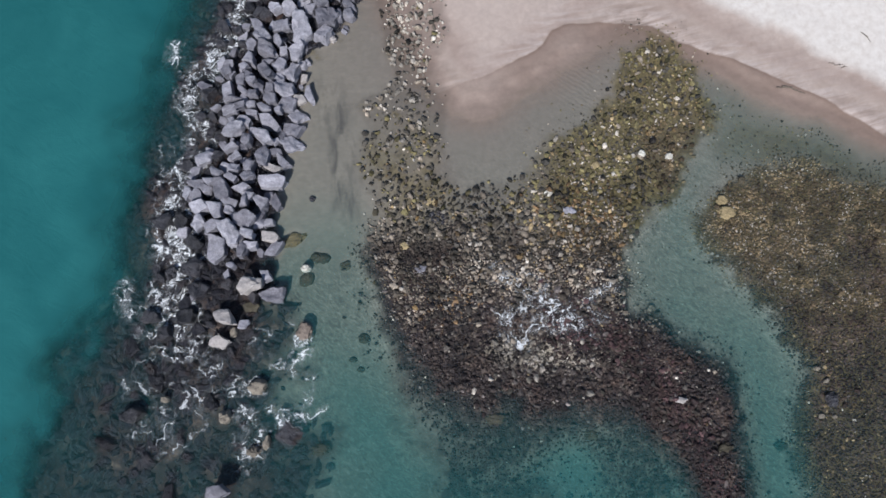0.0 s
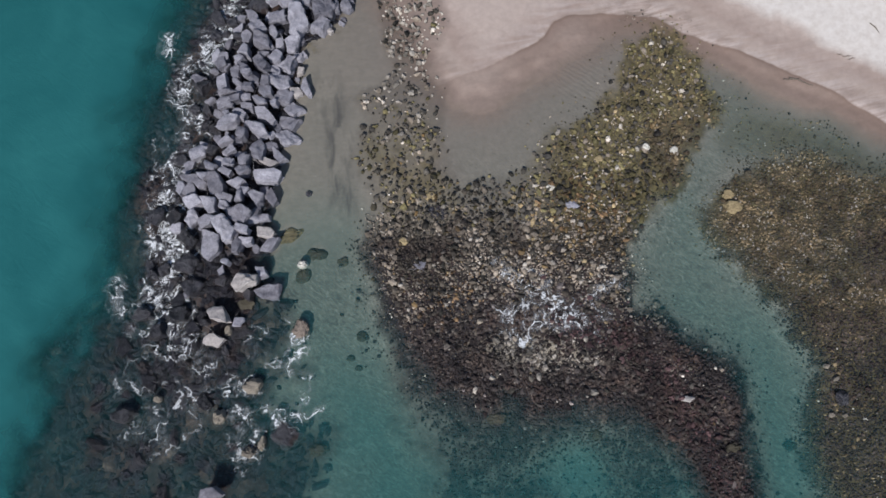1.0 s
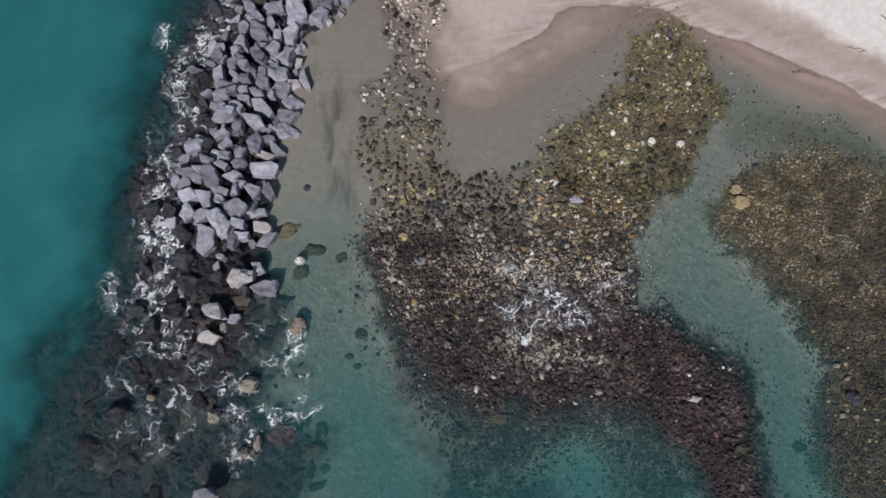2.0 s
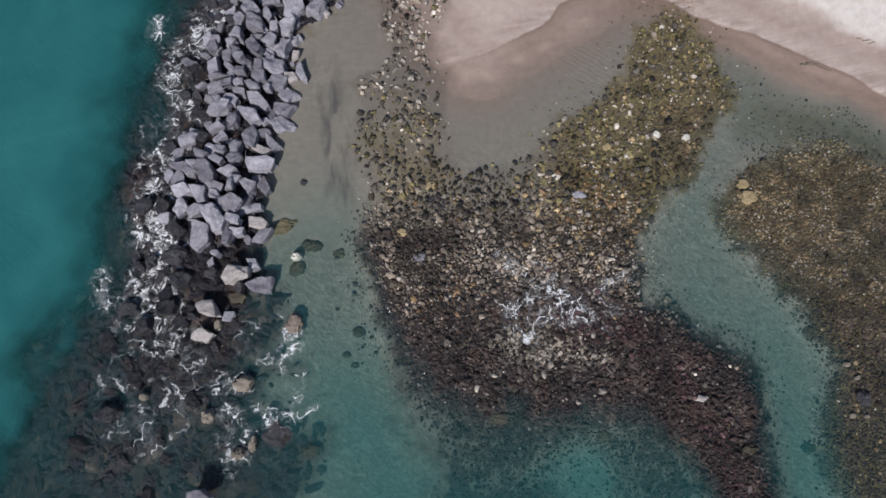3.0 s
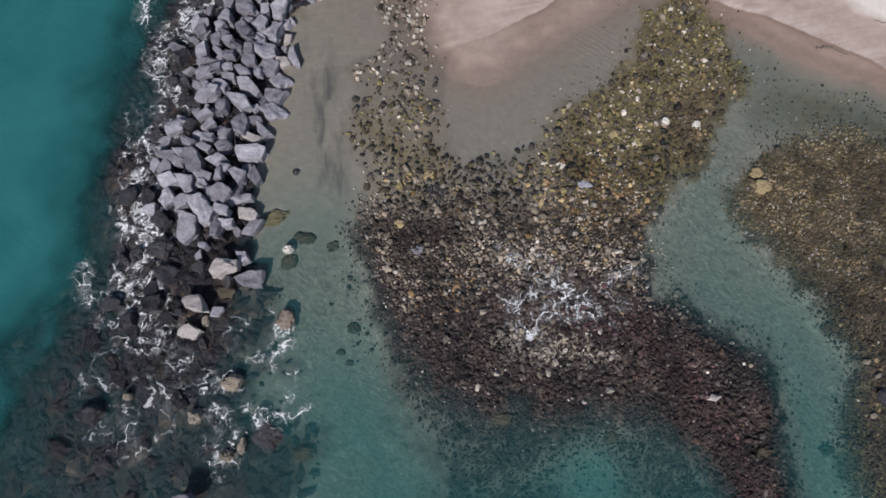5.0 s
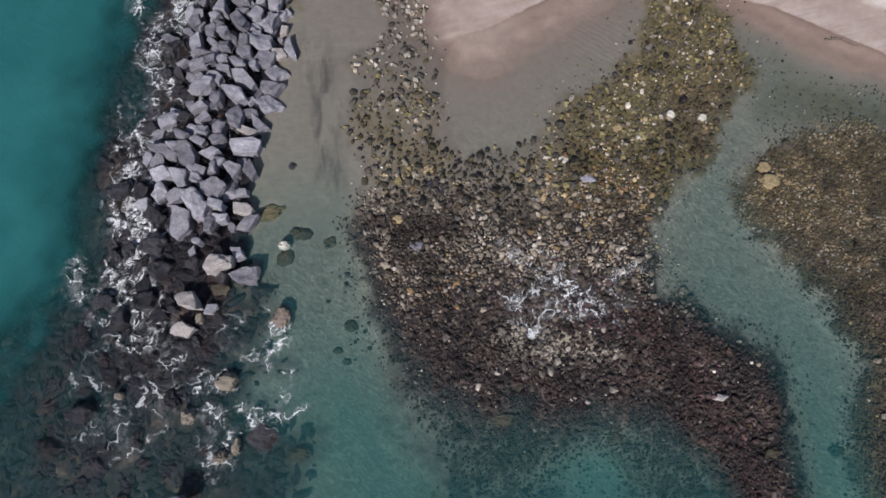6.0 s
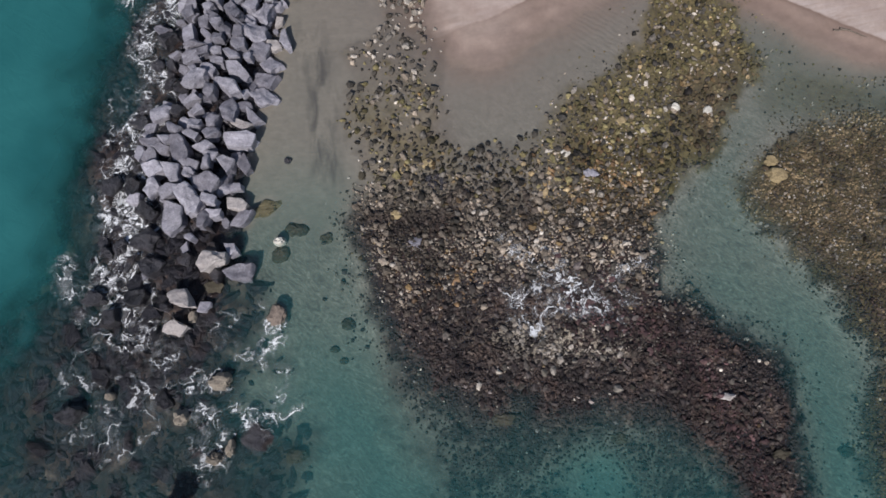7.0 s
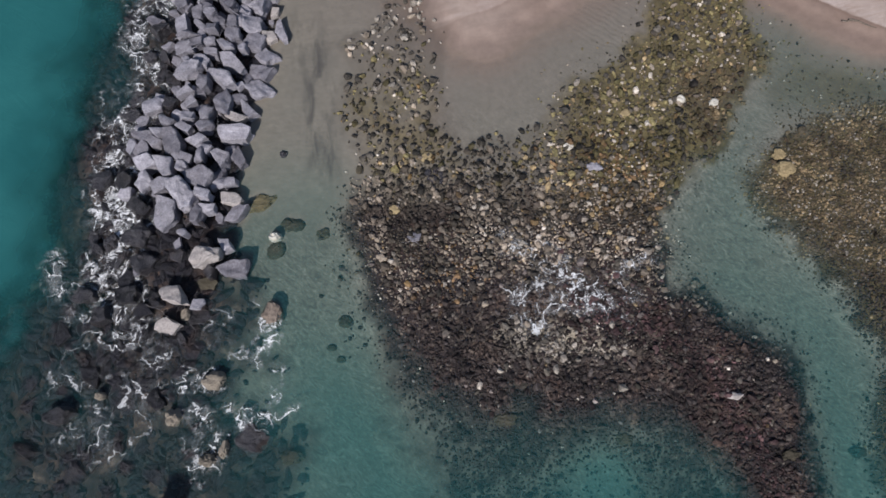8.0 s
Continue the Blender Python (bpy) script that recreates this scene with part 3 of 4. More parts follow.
tagged(water, "clear teal sea water, shallow over sand and stones", "water", kind="structure")
water_x, water_y = X, Y


# ---------------------------------------------------------------- boulders of the groin
def link(name, bm, mat, parent=None, label=""):
    me = bpy.data.meshes.new(name)
    bm.to_mesh(me)
    bm.free()
    me.materials.append(mat)
    ob = new(name, me)
    ob.parent = parent
    if label:
        ob["label"] = label
    return ob


def boulder_shape(length, width, high, seed, rough=True):
    """An angular quarried block: a hull of a bottom ring, a shoulder ring and a tilted, broken top."""
    rng = random.Random(seed)
    bm = bmesh.new()
    sides = rng.choice((4, 4, 5, 5, 5, 6))
    spin = rng.random() * 6.28
    tilt = Vector((rng.uniform(-0.3, 0.3), rng.uniform(-0.3, 0.3)))
    shoulder = rng.uniform(0.28, 0.44)
    for k in range(sides):
        a = spin + (k + rng.uniform(-0.33, 0.33)) * 2 * math.pi / sides
        c, s = math.cos(a), math.sin(a)
        r = 0.5 / (abs(c) ** 3.5 + abs(s) ** 3.5) ** (1 / 3.5) * rng.uniform(0.88, 1.2)
        x, y = r * c * length, r * s * width
        cut = rng.uniform(0.88, 1.0) if rng.random() < 0.85 else rng.uniform(0.55, 0.8)
        for f, z in ((0.94, -0.7 * high), (1.0, (shoulder + rng.uniform(-0.1, 0.1)) * high), (cut, 0.5 * high)):
            bm.verts.new((x * f, y * f, z + f * (tilt.x * x + tilt.y * y)))
    if rng.random() < 0.2:      # a broken ridge across the top
        a, lift = rng.random() * 6.28, rng.uniform(0.56, 0.68) * high
        for f in (-0.28, 0.24):
            x, y = f * math.cos(a) * length, f * math.sin(a) * width
            bm.verts.new((x, y, lift + tilt.x * x + tilt.y * y))
    bmesh.ops.convex_hull(bm, input=bm.verts)
    bmesh.ops.delete(bm, geom=[v for v in bm.verts if not v.link_faces], context="VERTS")
    bmesh.ops.dissolve_limit(bm, angle_limit=radians(9), verts=bm.verts, edges=bm.edges)
    bmesh.ops.bevel(bm, geom=list(bm.edges), offset=0.04 * min(length, width) + 0.008, segments=2, affect="EDGES", profile=0.5)
    bmesh.ops.triangulate(bm, faces=bm.faces)
    if rough:                    # broken, weathered faces
        for _ in range(2):
            long = [e for e in bm.edges if e.calc_length() > 0.17]
            bmesh.ops.subdivide_edges(bm, edges=long, cuts=1)
            bmesh.ops.triangulate(bm, faces=bm.faces)
        off = Vector((seed * 3.7, seed * 1.3, 0))
        for v in bm.verts:
            d = noise.noise_vector(v.co * 1.7 + off) * 0.17 + noise.noise_vector(v.co * 4.5 + off) * 0.07
            v.co += d * min(1.0, width)
    return bm


def lump_shape(length, width, high, seed):
    """A water-worn boulder: a lumpy, uneven round with a flattened top."""
    bm = bmesh.new()
    bmesh.ops.create_icosphere(bm, subdivisions=3, radius=0.5)
    off = Vector((seed * 2.1, seed * 0.7, seed * 1.9))
    for v in bm.verts:
        c = v.co.copy()
        lump = 0.5 if length < 0.6 else 1.0
        c *= 1 + lump * (0.5 * noise.noise(c * 2.4 + off) + 0.26 * noise.noise(c * 6.0 + off) + 0.16 * noise.noise(c * 13.0 - off))
        c.z = min(c.z, 0.36 + 0.08 * noise.noise(c * 5.0 - off))
        v.co = Vector((c.x * length, c.y * width, c.z * high * 1.3))
    return bm


groin = new("rock_groin")
tagged(groin, "long mound of angular grey boulders, wet and dark along the surf", "rock groin")
placed = []
count, singles = [0], [0]


def boulder(x, y, z, length, width, angle, mat=DRY_ROCK, high=0.0):
    """One block of the groin: its middle, its long and short side, the turn of its long side, its stone."""
    count[0] += 1
    high = high or (0.55 * width + 0.35)
    crest = float(inside(np.array([x]), np.array([y]), CREST)[0])
    if mat in (DRY_ROCK, PALE_ROCK) and crest > -1:
        z = min(z, -0.04 + 0.4 * max(crest, 0.0) + 0.1 * high)
    if mat is DRY_ROCK:
        length, width = 1.1 * length, 1.12 * width
        z += random.Random(count[0] * 7).uniform(-0.2, 0.18)
    worn = mat is TAN_ROCK or mat in (WET_ROCK, WEED_ROCK, SUNK_ROCK) and crest < 0.2 and length < 0.85
    ob = link("boulder", (lump_shape if worn else boulder_shape)(length, width, high, 100 + count[0]), mat, groin)
    ob.matrix_basis = pose(x, y, z, 0, 0, angle)
    placed.append((x, y, 0.5 * (length + width) / 2, z + 0.5 * high))
    return ob


boulder(-9.14, 23.86, 0.75, 0.73, 0.54, -32)
boulder(-9.84, 23.61, 0.15, 1.12, 0.91, -22, WET_ROCK)
boulder(-8.32, 23.79, 0.75, 0.81, 0.79, 23)
boulder(-8.78, 22.71, 0.75, 0.86, 0.78, 12)
boulder(-7.56, 22.61, 0.75, 1.60, 1.07, 84)
boulder(-6.31, 23.33, 0.75, 1.24, 0.99, 23)
boulder(-7.28, 23.79, 0.75, 0.74, 0.57, 12)
boulder(-6.51, 24.16, 0.75, 0.81, 0.50, 0)
boulder(-5.70, 23.70, 0.75, 0.78, 0.50, 84)
boulder(-5.07, 23.70, 0.75, 0.69, 0.57, -11)
boulder(-6.42, 22.44, 0.75, 1.00, 0.90, 34)
boulder(-5.93, 22.27, 0.7, 0.51, 0.34, -22, PALE_ROCK)
boulder(-5.27, 23.09, 0.75, 0.37, 0.35, 0)
boulder(-5.35, 22.73, 0.75, 0.31, 0.28, 0)
boulder(-9.67, 22.00, 0.75, 0.83, 0.61, -21)
boulder(-10.31, 21.44, 0.75, 0.75, 0.50, 85)
boulder(-9.46, 21.20, 0.75, 1.13, 0.77, -41)
boulder(-8.87, 21.73, 0.75, 0.70, 0.40, -69)
boulder(-8.52, 21.10, 0.75, 0.59, 0.45, 66)
boulder(-7.88, 21.21, 0.75, 1.00, 0.76, 75)
boulder(-10.27, 20.51, 0.75, 0.88, 0.68, -50)
boulder(-9.40, 20.44, 0.75, 0.67, 0.34, 6)
boulder(-9.33, 19.83, 0.75, 0.91, 0.95, 0)
boulder(-8.59, 20.27, 0.75, 0.65, 0.51, 66)
boulder(-7.99, 19.94, 0.75, 1.04, 0.94, 34)
boulder(-7.43, 19.70, 0.7, 0.60, 0.40, 84, PALE_ROCK)
boulder(-7.27, 20.76, 0.75, 0.43, 0.34, 23)
boulder(-10.54, 20.06, 0.75, 0.48, 0.41, 34)
boulder(-10.35, 19.58, 0.75, 0.60, 0.61, 0)
boulder(-10.72, 19.31, 0.75, 0.65, 0.41, 76)
boulder(-10.08, 19.21, 0.75, 0.48, 0.40, 0)
boulder(-8.48, 18.98, 0.75, 1.10, 0.86, -11)
boulder(-7.06, 18.72, 0.75, 0.93, 0.48, -69)
boulder(-9.13, 18.75, 0.75, 0.53, 0.40, 85)
boulder(-9.75, 18.91, 0.75, 0.62, 0.45, -21)
boulder(-7.57, 18.45, 0.7, 0.81, 0.51, -26, PALE_ROCK)
boulder(-10.50, 18.81, 0.75, 0.99, 0.42, -50)
boulder(-10.02, 18.44, 0.75, 0.75, 0.39, -21)
boulder(-11.34, 18.70, 0.75, 1.09, 0.69, 76)
boulder(-11.06, 18.20, 0.75, 1.01, 0.40, 11)
boulder(-9.01, 18.25, 0.75, 0.74, 0.58, -21)
boulder(-8.18, 18.12, 0.75, 0.91, 0.72, -11)
boulder(-12.58, 18.77, 0.15, 0.95, 0.78, 67, WET_ROCK)
boulder(-10.04, 17.91, 0.75, 0.53, 0.40, 34)
boulder(-9.36, 17.71, 0.75, 0.67, 0.39, -10)
boulder(-10.57, 17.77, 0.75, 0.65, 0.40, 11)
boulder(-11.06, 17.54, 0.75, 0.76, 0.60, 23)
boulder(-10.09, 17.44, 0.75, 0.74, 0.38, -21)
boulder(-7.54, 17.49, 0.75, 1.23, 0.70, -21)
boulder(-8.60, 17.65, 0.75, 0.48, 0.33, 0)
boulder(-10.36, 16.95, 0.75, 0.80, 0.44, -21)
boulder(-11.02, 16.98, 0.75, 0.43, 0.31, -21)
boulder(-9.00, 16.89, 0.75, 1.07, 0.55, -36)
boulder(-7.88, 16.73, 0.75, 1.27, 0.76, -16)
boulder(-10.91, 16.46, 0.75, 1.17, 0.59, 17)
boulder(-9.34, 16.14, 0.75, 1.31, 0.61, -31)
boulder(-7.98, 15.92, 0.75, 1.37, 0.82, -10)
boulder(-11.68, 16.21, 0.15, 0.75, 0.57, -21, WET_ROCK)
boulder(-10.11, 15.75, 0.75, 0.61, 0.50, 66)
boulder(-10.98, 15.43, 0.75, 0.90, 0.44, -10)
boulder(-9.29, 15.05, 0.75, 1.12, 0.65, 85)
boulder(-8.31, 14.96, 0.75, 1.14, 0.47, -54)
boulder(-9.95, 14.41, 0.75, 0.64, 0.63, 0)
boulder(-10.72, 14.88, 0.75, 0.75, 0.45, 11)
boulder(-8.69, 14.35, 0.7, 1.08, 0.52, -21, PALE_ROCK)
boulder(-10.64, 14.25, 0.75, 0.52, 0.50, 0)
boulder(-11.88, 15.03, 0.15, 1.01, 0.58, 0, WET_ROCK)
boulder(-9.93, 13.82, 0.75, 0.68, 0.50, 22)
boulder(-10.75, 13.72, 0.75, 0.60, 0.42, -20)
boulder(-11.59, 14.00, 0.75, 0.78, 0.42, -20)
boulder(-11.21, 13.00, 0.75, 1.25, 0.73, -58)
boulder(-12.56, 13.40, 0.75, 1.00, 0.61, -10)
boulder(-12.71, 12.81, 0.75, 0.75, 0.61, 0)
boulder(-11.84, 13.46, 0.75, 0.57, 0.38, 11)
boulder(-8.77, 13.61, 0.75, 1.41, 0.67, -10)
boulder(-10.20, 13.16, 0.75, 0.99, 0.43, -5)
boulder(-9.88, 12.76, 0.75, 0.63, 0.43, 0)
boulder(-8.81, 12.83, 0.75, 0.80, 0.52, -49)
boulder(-12.28, 11.99, 0.75, 0.99, 0.73, -48)
boulder(-11.41, 11.99, 0.75, 1.11, 0.56, -66)
boulder(-10.72, 12.39, 0.75, 0.76, 0.42, -10)
boulder(-10.74, 11.90, 0.75, 0.51, 0.43, 11)
boulder(-9.94, 12.42, 0.75, 0.68, 0.49, 22)
boulder(-9.19, 12.43, 0.75, 0.68, 0.68, 33)
boulder(-8.49, 12.49, 0.75, 0.92, 0.51, -58)
boulder(-9.93, 11.48, 0.75, 1.29, 0.93, -20)
boulder(-8.77, 11.40, 0.75, 0.50, 0.43, 22)
boulder(-9.22, 11.76, 0.75, 0.53, 0.35, 85)
boulder(-8.58, 10.66, 0.7, 1.02, 0.65, 0, PALE_ROCK)
boulder(-9.66, 10.67, 0.75, 0.70, 0.46, -20)
boulder(-11.48, 11.11, 0.75, 0.94, 0.49, 27)
boulder(-10.58, 10.70, 0.75, 1.27, 0.94, -67)
boulder(-11.22, 9.83, 0.75, 1.28, 0.74, 90)
boulder(-9.94, 9.84, 0.75, 0.84, 0.44, 65)
boulder(-12.32, 11.23, 0.75, 0.85, 0.60, 66)
boulder(-13.36, 11.35, 0.15, 0.88, 0.72, 76, WET_ROCK)
boulder(-14.20, 11.50, 0.15, 1.00, 0.66, 77, WET_ROCK)
boulder(-12.47, 10.29, 0.15, 1.07, 0.87, -20, WET_ROCK)
boulder(-9.53, 10.08, 0.75, 0.74, 0.41, -10)
boulder(-8.52, 9.96, 0.75, 1.16, 0.60, 43)
boulder(-12.48, 8.94, 0.15, 1.26, 0.97, 32, WET_ROCK)
boulder(-12.09, 7.83, 0.15, 1.27, 0.90, -15, WET_ROCK)
boulder(-10.96, 9.40, -0.1, 0.58, 0.48, 0, WEED_ROCK)
boulder(-9.38, 8.02, 0.7, 1.26, 0.87, 16, PALE_ROCK)
boulder(-8.33, 7.61, 0.75, 1.01, 0.78, -10)
boulder(-10.46, 6.40, 0.7, 1.27, 0.80, -47, PALE_ROCK)
boulder(-10.77, 5.20, 0.7, 1.00, 0.70, -10, PALE_ROCK)
boulder(-10.16, 5.70, 0.1, 0.55, 0.34, 74, TAN_ROCK)
boulder(-13.55, 5.57, 0.15, 1.00, 0.76, 43, WET_ROCK)
boulder(-14.36, 6.47, 0.15, 0.84, 0.62, 0, WET_ROCK)
boulder(-12.52, 6.48, 0.15, 0.92, 0.70, 21, WET_ROCK)
boulder(-8.75, 3.02, 0.1, 0.92, 0.71, 10, TAN_ROCK)
boulder(-10.23, 1.60, 0.1, 0.66, 0.55, 63, TAN_ROCK)
boulder(-13.23, 2.42, 0.1, 0.43, 0.32, 0, TAN_ROCK)
boulder(-8.71, -0.01, 0.1, 0.68, 0.47, 10, TAN_ROCK)
boulder(-8.15, 0.38, 0.1, 0.61, 0.33, 73, TAN_ROCK)
boulder(-14.76, 1.66, 0.15, 1.08, 0.79, 0, WET_ROCK)
boulder(-10.05, -1.80, 0.75, 1.01, 0.50, 10)
boulder(-9.70, 5.67, -0.34, 0.99, 0.74, 10, WET_ROCK)
boulder(-9.52, 6.96, -0.36, 0.99, 0.83, 32, WEED_ROCK)


def fill_groin(left, seed, low, high, wide):
    """The smaller and deeper blocks between and beyond the large ones."""
    rng = np.random.default_rng(seed)
    xs, ys = rng.uniform(-22, -4, 14000), rng.uniform(-3.5, 27, 14000)
    keep = inside(xs, ys, GROIN) > np.where(inside(xs, ys, CREST) > 0, 0.1, 3.0)
    keep &= (inside(xs, ys, CREST) > 0) | (seaward(xs, ys) > 0.5)
    xs, ys = xs[keep], ys[keep]
    for x, y, c in zip(xs, ys, inside(xs, ys, CREST)):
        big = rng.uniform(low, high) * (0.62 if c > 0 else 0.85)
        if any((x - a) ** 2 + (y - b) ** 2 < ((q + 0.5 * big) * (wide if c < 0 else 0.66)) ** 2 for a, b, q, _ in placed):
            continue
        if c > 0 and y < 9.5 and rng.random() < 0.6:
            continue
        bed = float(height(np.array([x]), np.array([y]))[0])
        z = min(0.32, -0.06 + 0.26 * c) if c > 0 else bed + rng.uniform(-0.2, 0.12) - 0.15 * (y < 8)
        # dark stone on the crest is wet rock and also paints shade into the gaps
        mat = DRY_ROCK if c > 0.15 and rng.random() < (0.75 if y > 9 else 0.25 if y > 6 else 0) else SUNK_ROCK if c < 0 and y < 8 else (WEED_ROCK if rng.random() < 0.03 else WET_ROCK)
        boulder(round(x, 2), round(y, 2), z, big * rng.uniform(1.05, 1.4), big * rng.uniform(0.75, 0.95), rng.uniform(0, 180), mat)
        left -= 1
        if not left:
            return


fill_groin(70, 11, 0.7, 1.1, 0.85)
fill_groin(80, 13, 0.55, 0.95, 0.78)
fill_groin(60, 12, 0.4, 0.7, 0.8)


def rubble():
    """The groin's small broken rock, too small and too many to tell apart, as one mass."""
    ball = bmesh.new()
    bmesh.ops.create_icosphere(ball, subdivisions=1, radius=0.5)
    ball.verts.index_update()
    co, tris = np.array([v.co[:] for v in ball.verts]), [[v.index for v in f.verts] for f in ball.faces]
    ball.free()
    shapes = []
    for k in range(14):
        r = np.random.default_rng(900 + k)
        v = co * r.uniform(0.62, 1.35, (len(co), 1)) * (r.uniform(1.0, 1.35), r.uniform(0.7, 0.95), r.uniform(0.6, 0.9))
        shapes.append((v, tris))
    rng = np.random.default_rng(21)
    gap = 0.2
    ax, ay = np.meshgrid(np.arange(-22, -4, gap), np.arange(-3.5, 28, gap))
    x = (ax + rng.uniform(-0.5, 0.5, ax.shape) * gap).ravel()
    y = (ay + rng.uniform(-0.5, 0.5, ay.shape) * gap).ravel()
    g = groin_edge(x, y)
    keep = (step(-2.0, 0.4, g) > rng.random(len(x))) & (rng.random(len(x)) < 0.3 + 1.0 * step(0.38, 0.6, fbm(x, y, 1.6, 77)))
    keep &= (inside(x, y, CREST) > 0.15) | (seaward(x, y) > 0.5)
    x, y = x[keep], y[keep]
    z = height(x, y)
    verts, faces, base = [], [], 0
    for px, py, pz in zip(x, y, z):
        v, f = shapes[rng.integers(len(shapes))]
        a, size = rng.uniform(0, 6.283), 0.16 + 0.6 * rng.random() ** 3
        c, s = math.cos(a), math.sin(a)
        v = v * size
        v = np.stack([v[:, 0] * c - v[:, 1] * s, v[:, 0] * s + v[:, 1] * c, v[:, 2]], 1) + (px, py, pz - 0.02)
        verts.append(v)
        faces += [[i + base for i in some] for some in f]
        base += len(v)
    me = bpy.data.meshes.new("rubble")
    me.from_pydata(np.concatenate(verts), [], faces)
    # wet and weedy; between the crest's blocks its dark colour also deepens the gaps' shade
    me.materials.append(SUNK_ROCK)
    ob = new("rubble", me)
    ob.parent = groin
    ob["kind"] = "stuff"


rubble()


# ---------------------------------------------------------------- lone boulders
def lone(name, x, y, z, length, width, angle, mat, label, worn=True):
    """A boulder by itself, standing on the bed: z is its middle, or less where it is sunk."""
    bed = float(height(np.array([x]), np.array([y]))[0])
    high = 0.38 * width + 0.1
    if z < -0.15:
        high = 0.4 * width + 0.12
        z = bed + 0.02 * high
    top = z + 0.5 * high
    high = max(high, (top - bed + 0.06) / (0.98 if worn else 1.2))
    z = top - 0.5 * high
    singles[0] += 1
    ob = link(name, (lump_shape if worn else boulder_shape)(length, width, high, 500 + singles[0]), mat)
    ob.matrix_basis = pose(x, y, z, 0, 0, angle)
    placed.append((x, y, 0.4 * length, top))
    return tagged(ob, label, "boulder", group="boulders in the shallows")


lone("boulder", -6.78, 9.06, 0.1, 0.55, 0.40, 0, WHITE_ROCK, "pale guano-white boulder standing out of the lagoon")
lone("boulder", -6.77, 8.53, -0.45, 0.78, 0.69, 63, WEED_ROCK, "dark weedy boulder sunk in the lagoon")
lone("boulder", -6.66, 5.75, 0.05, 0.90, 0.82, 73, STREAKED_ROCK, "brown boulder with pale streaks ringed by foam in the lagoon")
lone("boulder", -7.55, 10.60, -0.35, 1.25, 0.62, 24, AMBER_ROCK, "broad amber weedy boulder just under the water")
lone("boulder", -6.16, 9.67, -0.3, 0.80, 0.62, -20, WEED_ROCK, "dark weedy boulder just under the water")
lone("boulder", -7.14, 0.76, -0.14, 1.32, 1.12, 0, WET_ROCK, "large dark maroon boulder awash beside the groin")
lone("boulder", -3.68, 5.49, -0.5, 0.60, 0.49, 0, WEED_ROCK, "small dark boulder sunk in the lagoon")
lone("boulder", -4.23, 4.42, -0.6, 0.44, 0.30, 0, WEED_ROCK, "small dark boulder sunk in the lagoon")
lone("boulder", -5.62, 0.10, -0.8, 0.90, 0.61, 0, WEED_ROCK, "dark boulder sunk in the lagoon")
lone("boulder", -6.66, 12.82, -0.05, 0.34, 0.30, 0, WET_ROCK, "small dark stone on the wet sand")
lone("boulder", 15.21, 12.15, 0.1, 0.83, 0.67, -10, YELLOW_ROCK, "large yellow-tan boulder standing on the weedy reef")
lone("boulder", 15.05, 12.84, 0.0, 0.65, 0.46, 20, YELLOW_ROCK, "yellow-tan boulder on the weedy reef")
lone("boulder", 11.95, 2.50, 0.12, 0.58, 0.36, 10, PALE_ROCK, "pale flat boulder on the dark reef", False)
lone("boulder", -0.86, 9.01, 0.05, 0.66, 0.40, 5, DRY_ROCK, "flat grey slab among the cobbles", False)
lone("boulder", 10.96, 15.46, 0.08, 0.43, 0.40, 0, WHITE_ROCK, "rounded white stone among olive cobbles")
lone("boulder", 12.41, 15.30, 0.08, 0.43, 0.38, 31, WHITE_ROCK, "rounded white stone among olive cobbles")
lone("boulder", 5.86, 13.19, 0.05, 0.36, 0.45, 69, WHITE_ROCK, "small white stone among the cobbles")
lone("boulder", -0.34, 12.67, 0.0, 0.57, 0.48, 11, YELLOW_ROCK, "pale ochre stone among the cobbles")
lone("boulder", -1.38, 12.35, 0.0, 0.45, 0.42, 11, YELLOW_ROCK, "pale ochre stone among the cobbles")
lone("boulder", -1.73, 10.28, 0.0, 0.43, 0.56, 72, YELLOW_ROCK, "yellow stone among the cobbles")
lone("boulder", 8.45, 14.79, 0.0, 0.47, 0.43, 11, YELLOW_ROCK, "amber stone among olive cobbles")
lone("boulder", 16.23, 14.02, 0.0, 0.41, 0.36, 11, WEED_ROCK, "olive stone on the weedy reef")
lone("boulder", 2.87, 1.55, -0.5, 0.90, 0.51, 0, WEED_ROCK, "rounded weedy boulder sunk off the reef")
lone("boulder", 7.58, 0.82, -0.5, 0.63, 0.46, 0, WEED_ROCK, "rounded weedy boulder sunk off the reef")
# a dark lump gives the shade of a cave-like hole; tan stones, its crust
lone("boulder", 19.37, 2.52, 0.0, 0.63, 0.78, 0, WET_ROCK, "dark lump in place of a shaded hole in the brown reef")
lone("boulder", 18.90, 4.06, 0.02, 0.29, 0.24, 0, TAN_ROCK, "tan stone in place of pale crust round the reef's dark hole")
lone("boulder", 19.27, 3.45, 0.02, 0.34, 0.20, 28, TAN_ROCK, "tan stone in place of pale crust round the reef's dark hole")
lone("boulder", 18.82, 1.76, 0.0, 0.34, 0.23, 0, TAN_ROCK, "tan stone in place of pale crust round the reef's dark hole")
lone("boulder", 19.45, 1.74, 0.0, 0.24, 0.21, 0, TAN_ROCK, "tan stone in place of pale crust round the reef's dark hole")
lone("boulder", 13.95, 0.25, -0.5, 0.69, 0.45, 10, WEED_ROCK, "dark weedy boulder sunk at the reef's edge")
lone("boulder", 17.00, 0.32, -0.5, 0.63, 0.41, 0, WEED_ROCK, "dark weedy boulder sunk at the reef's edge")
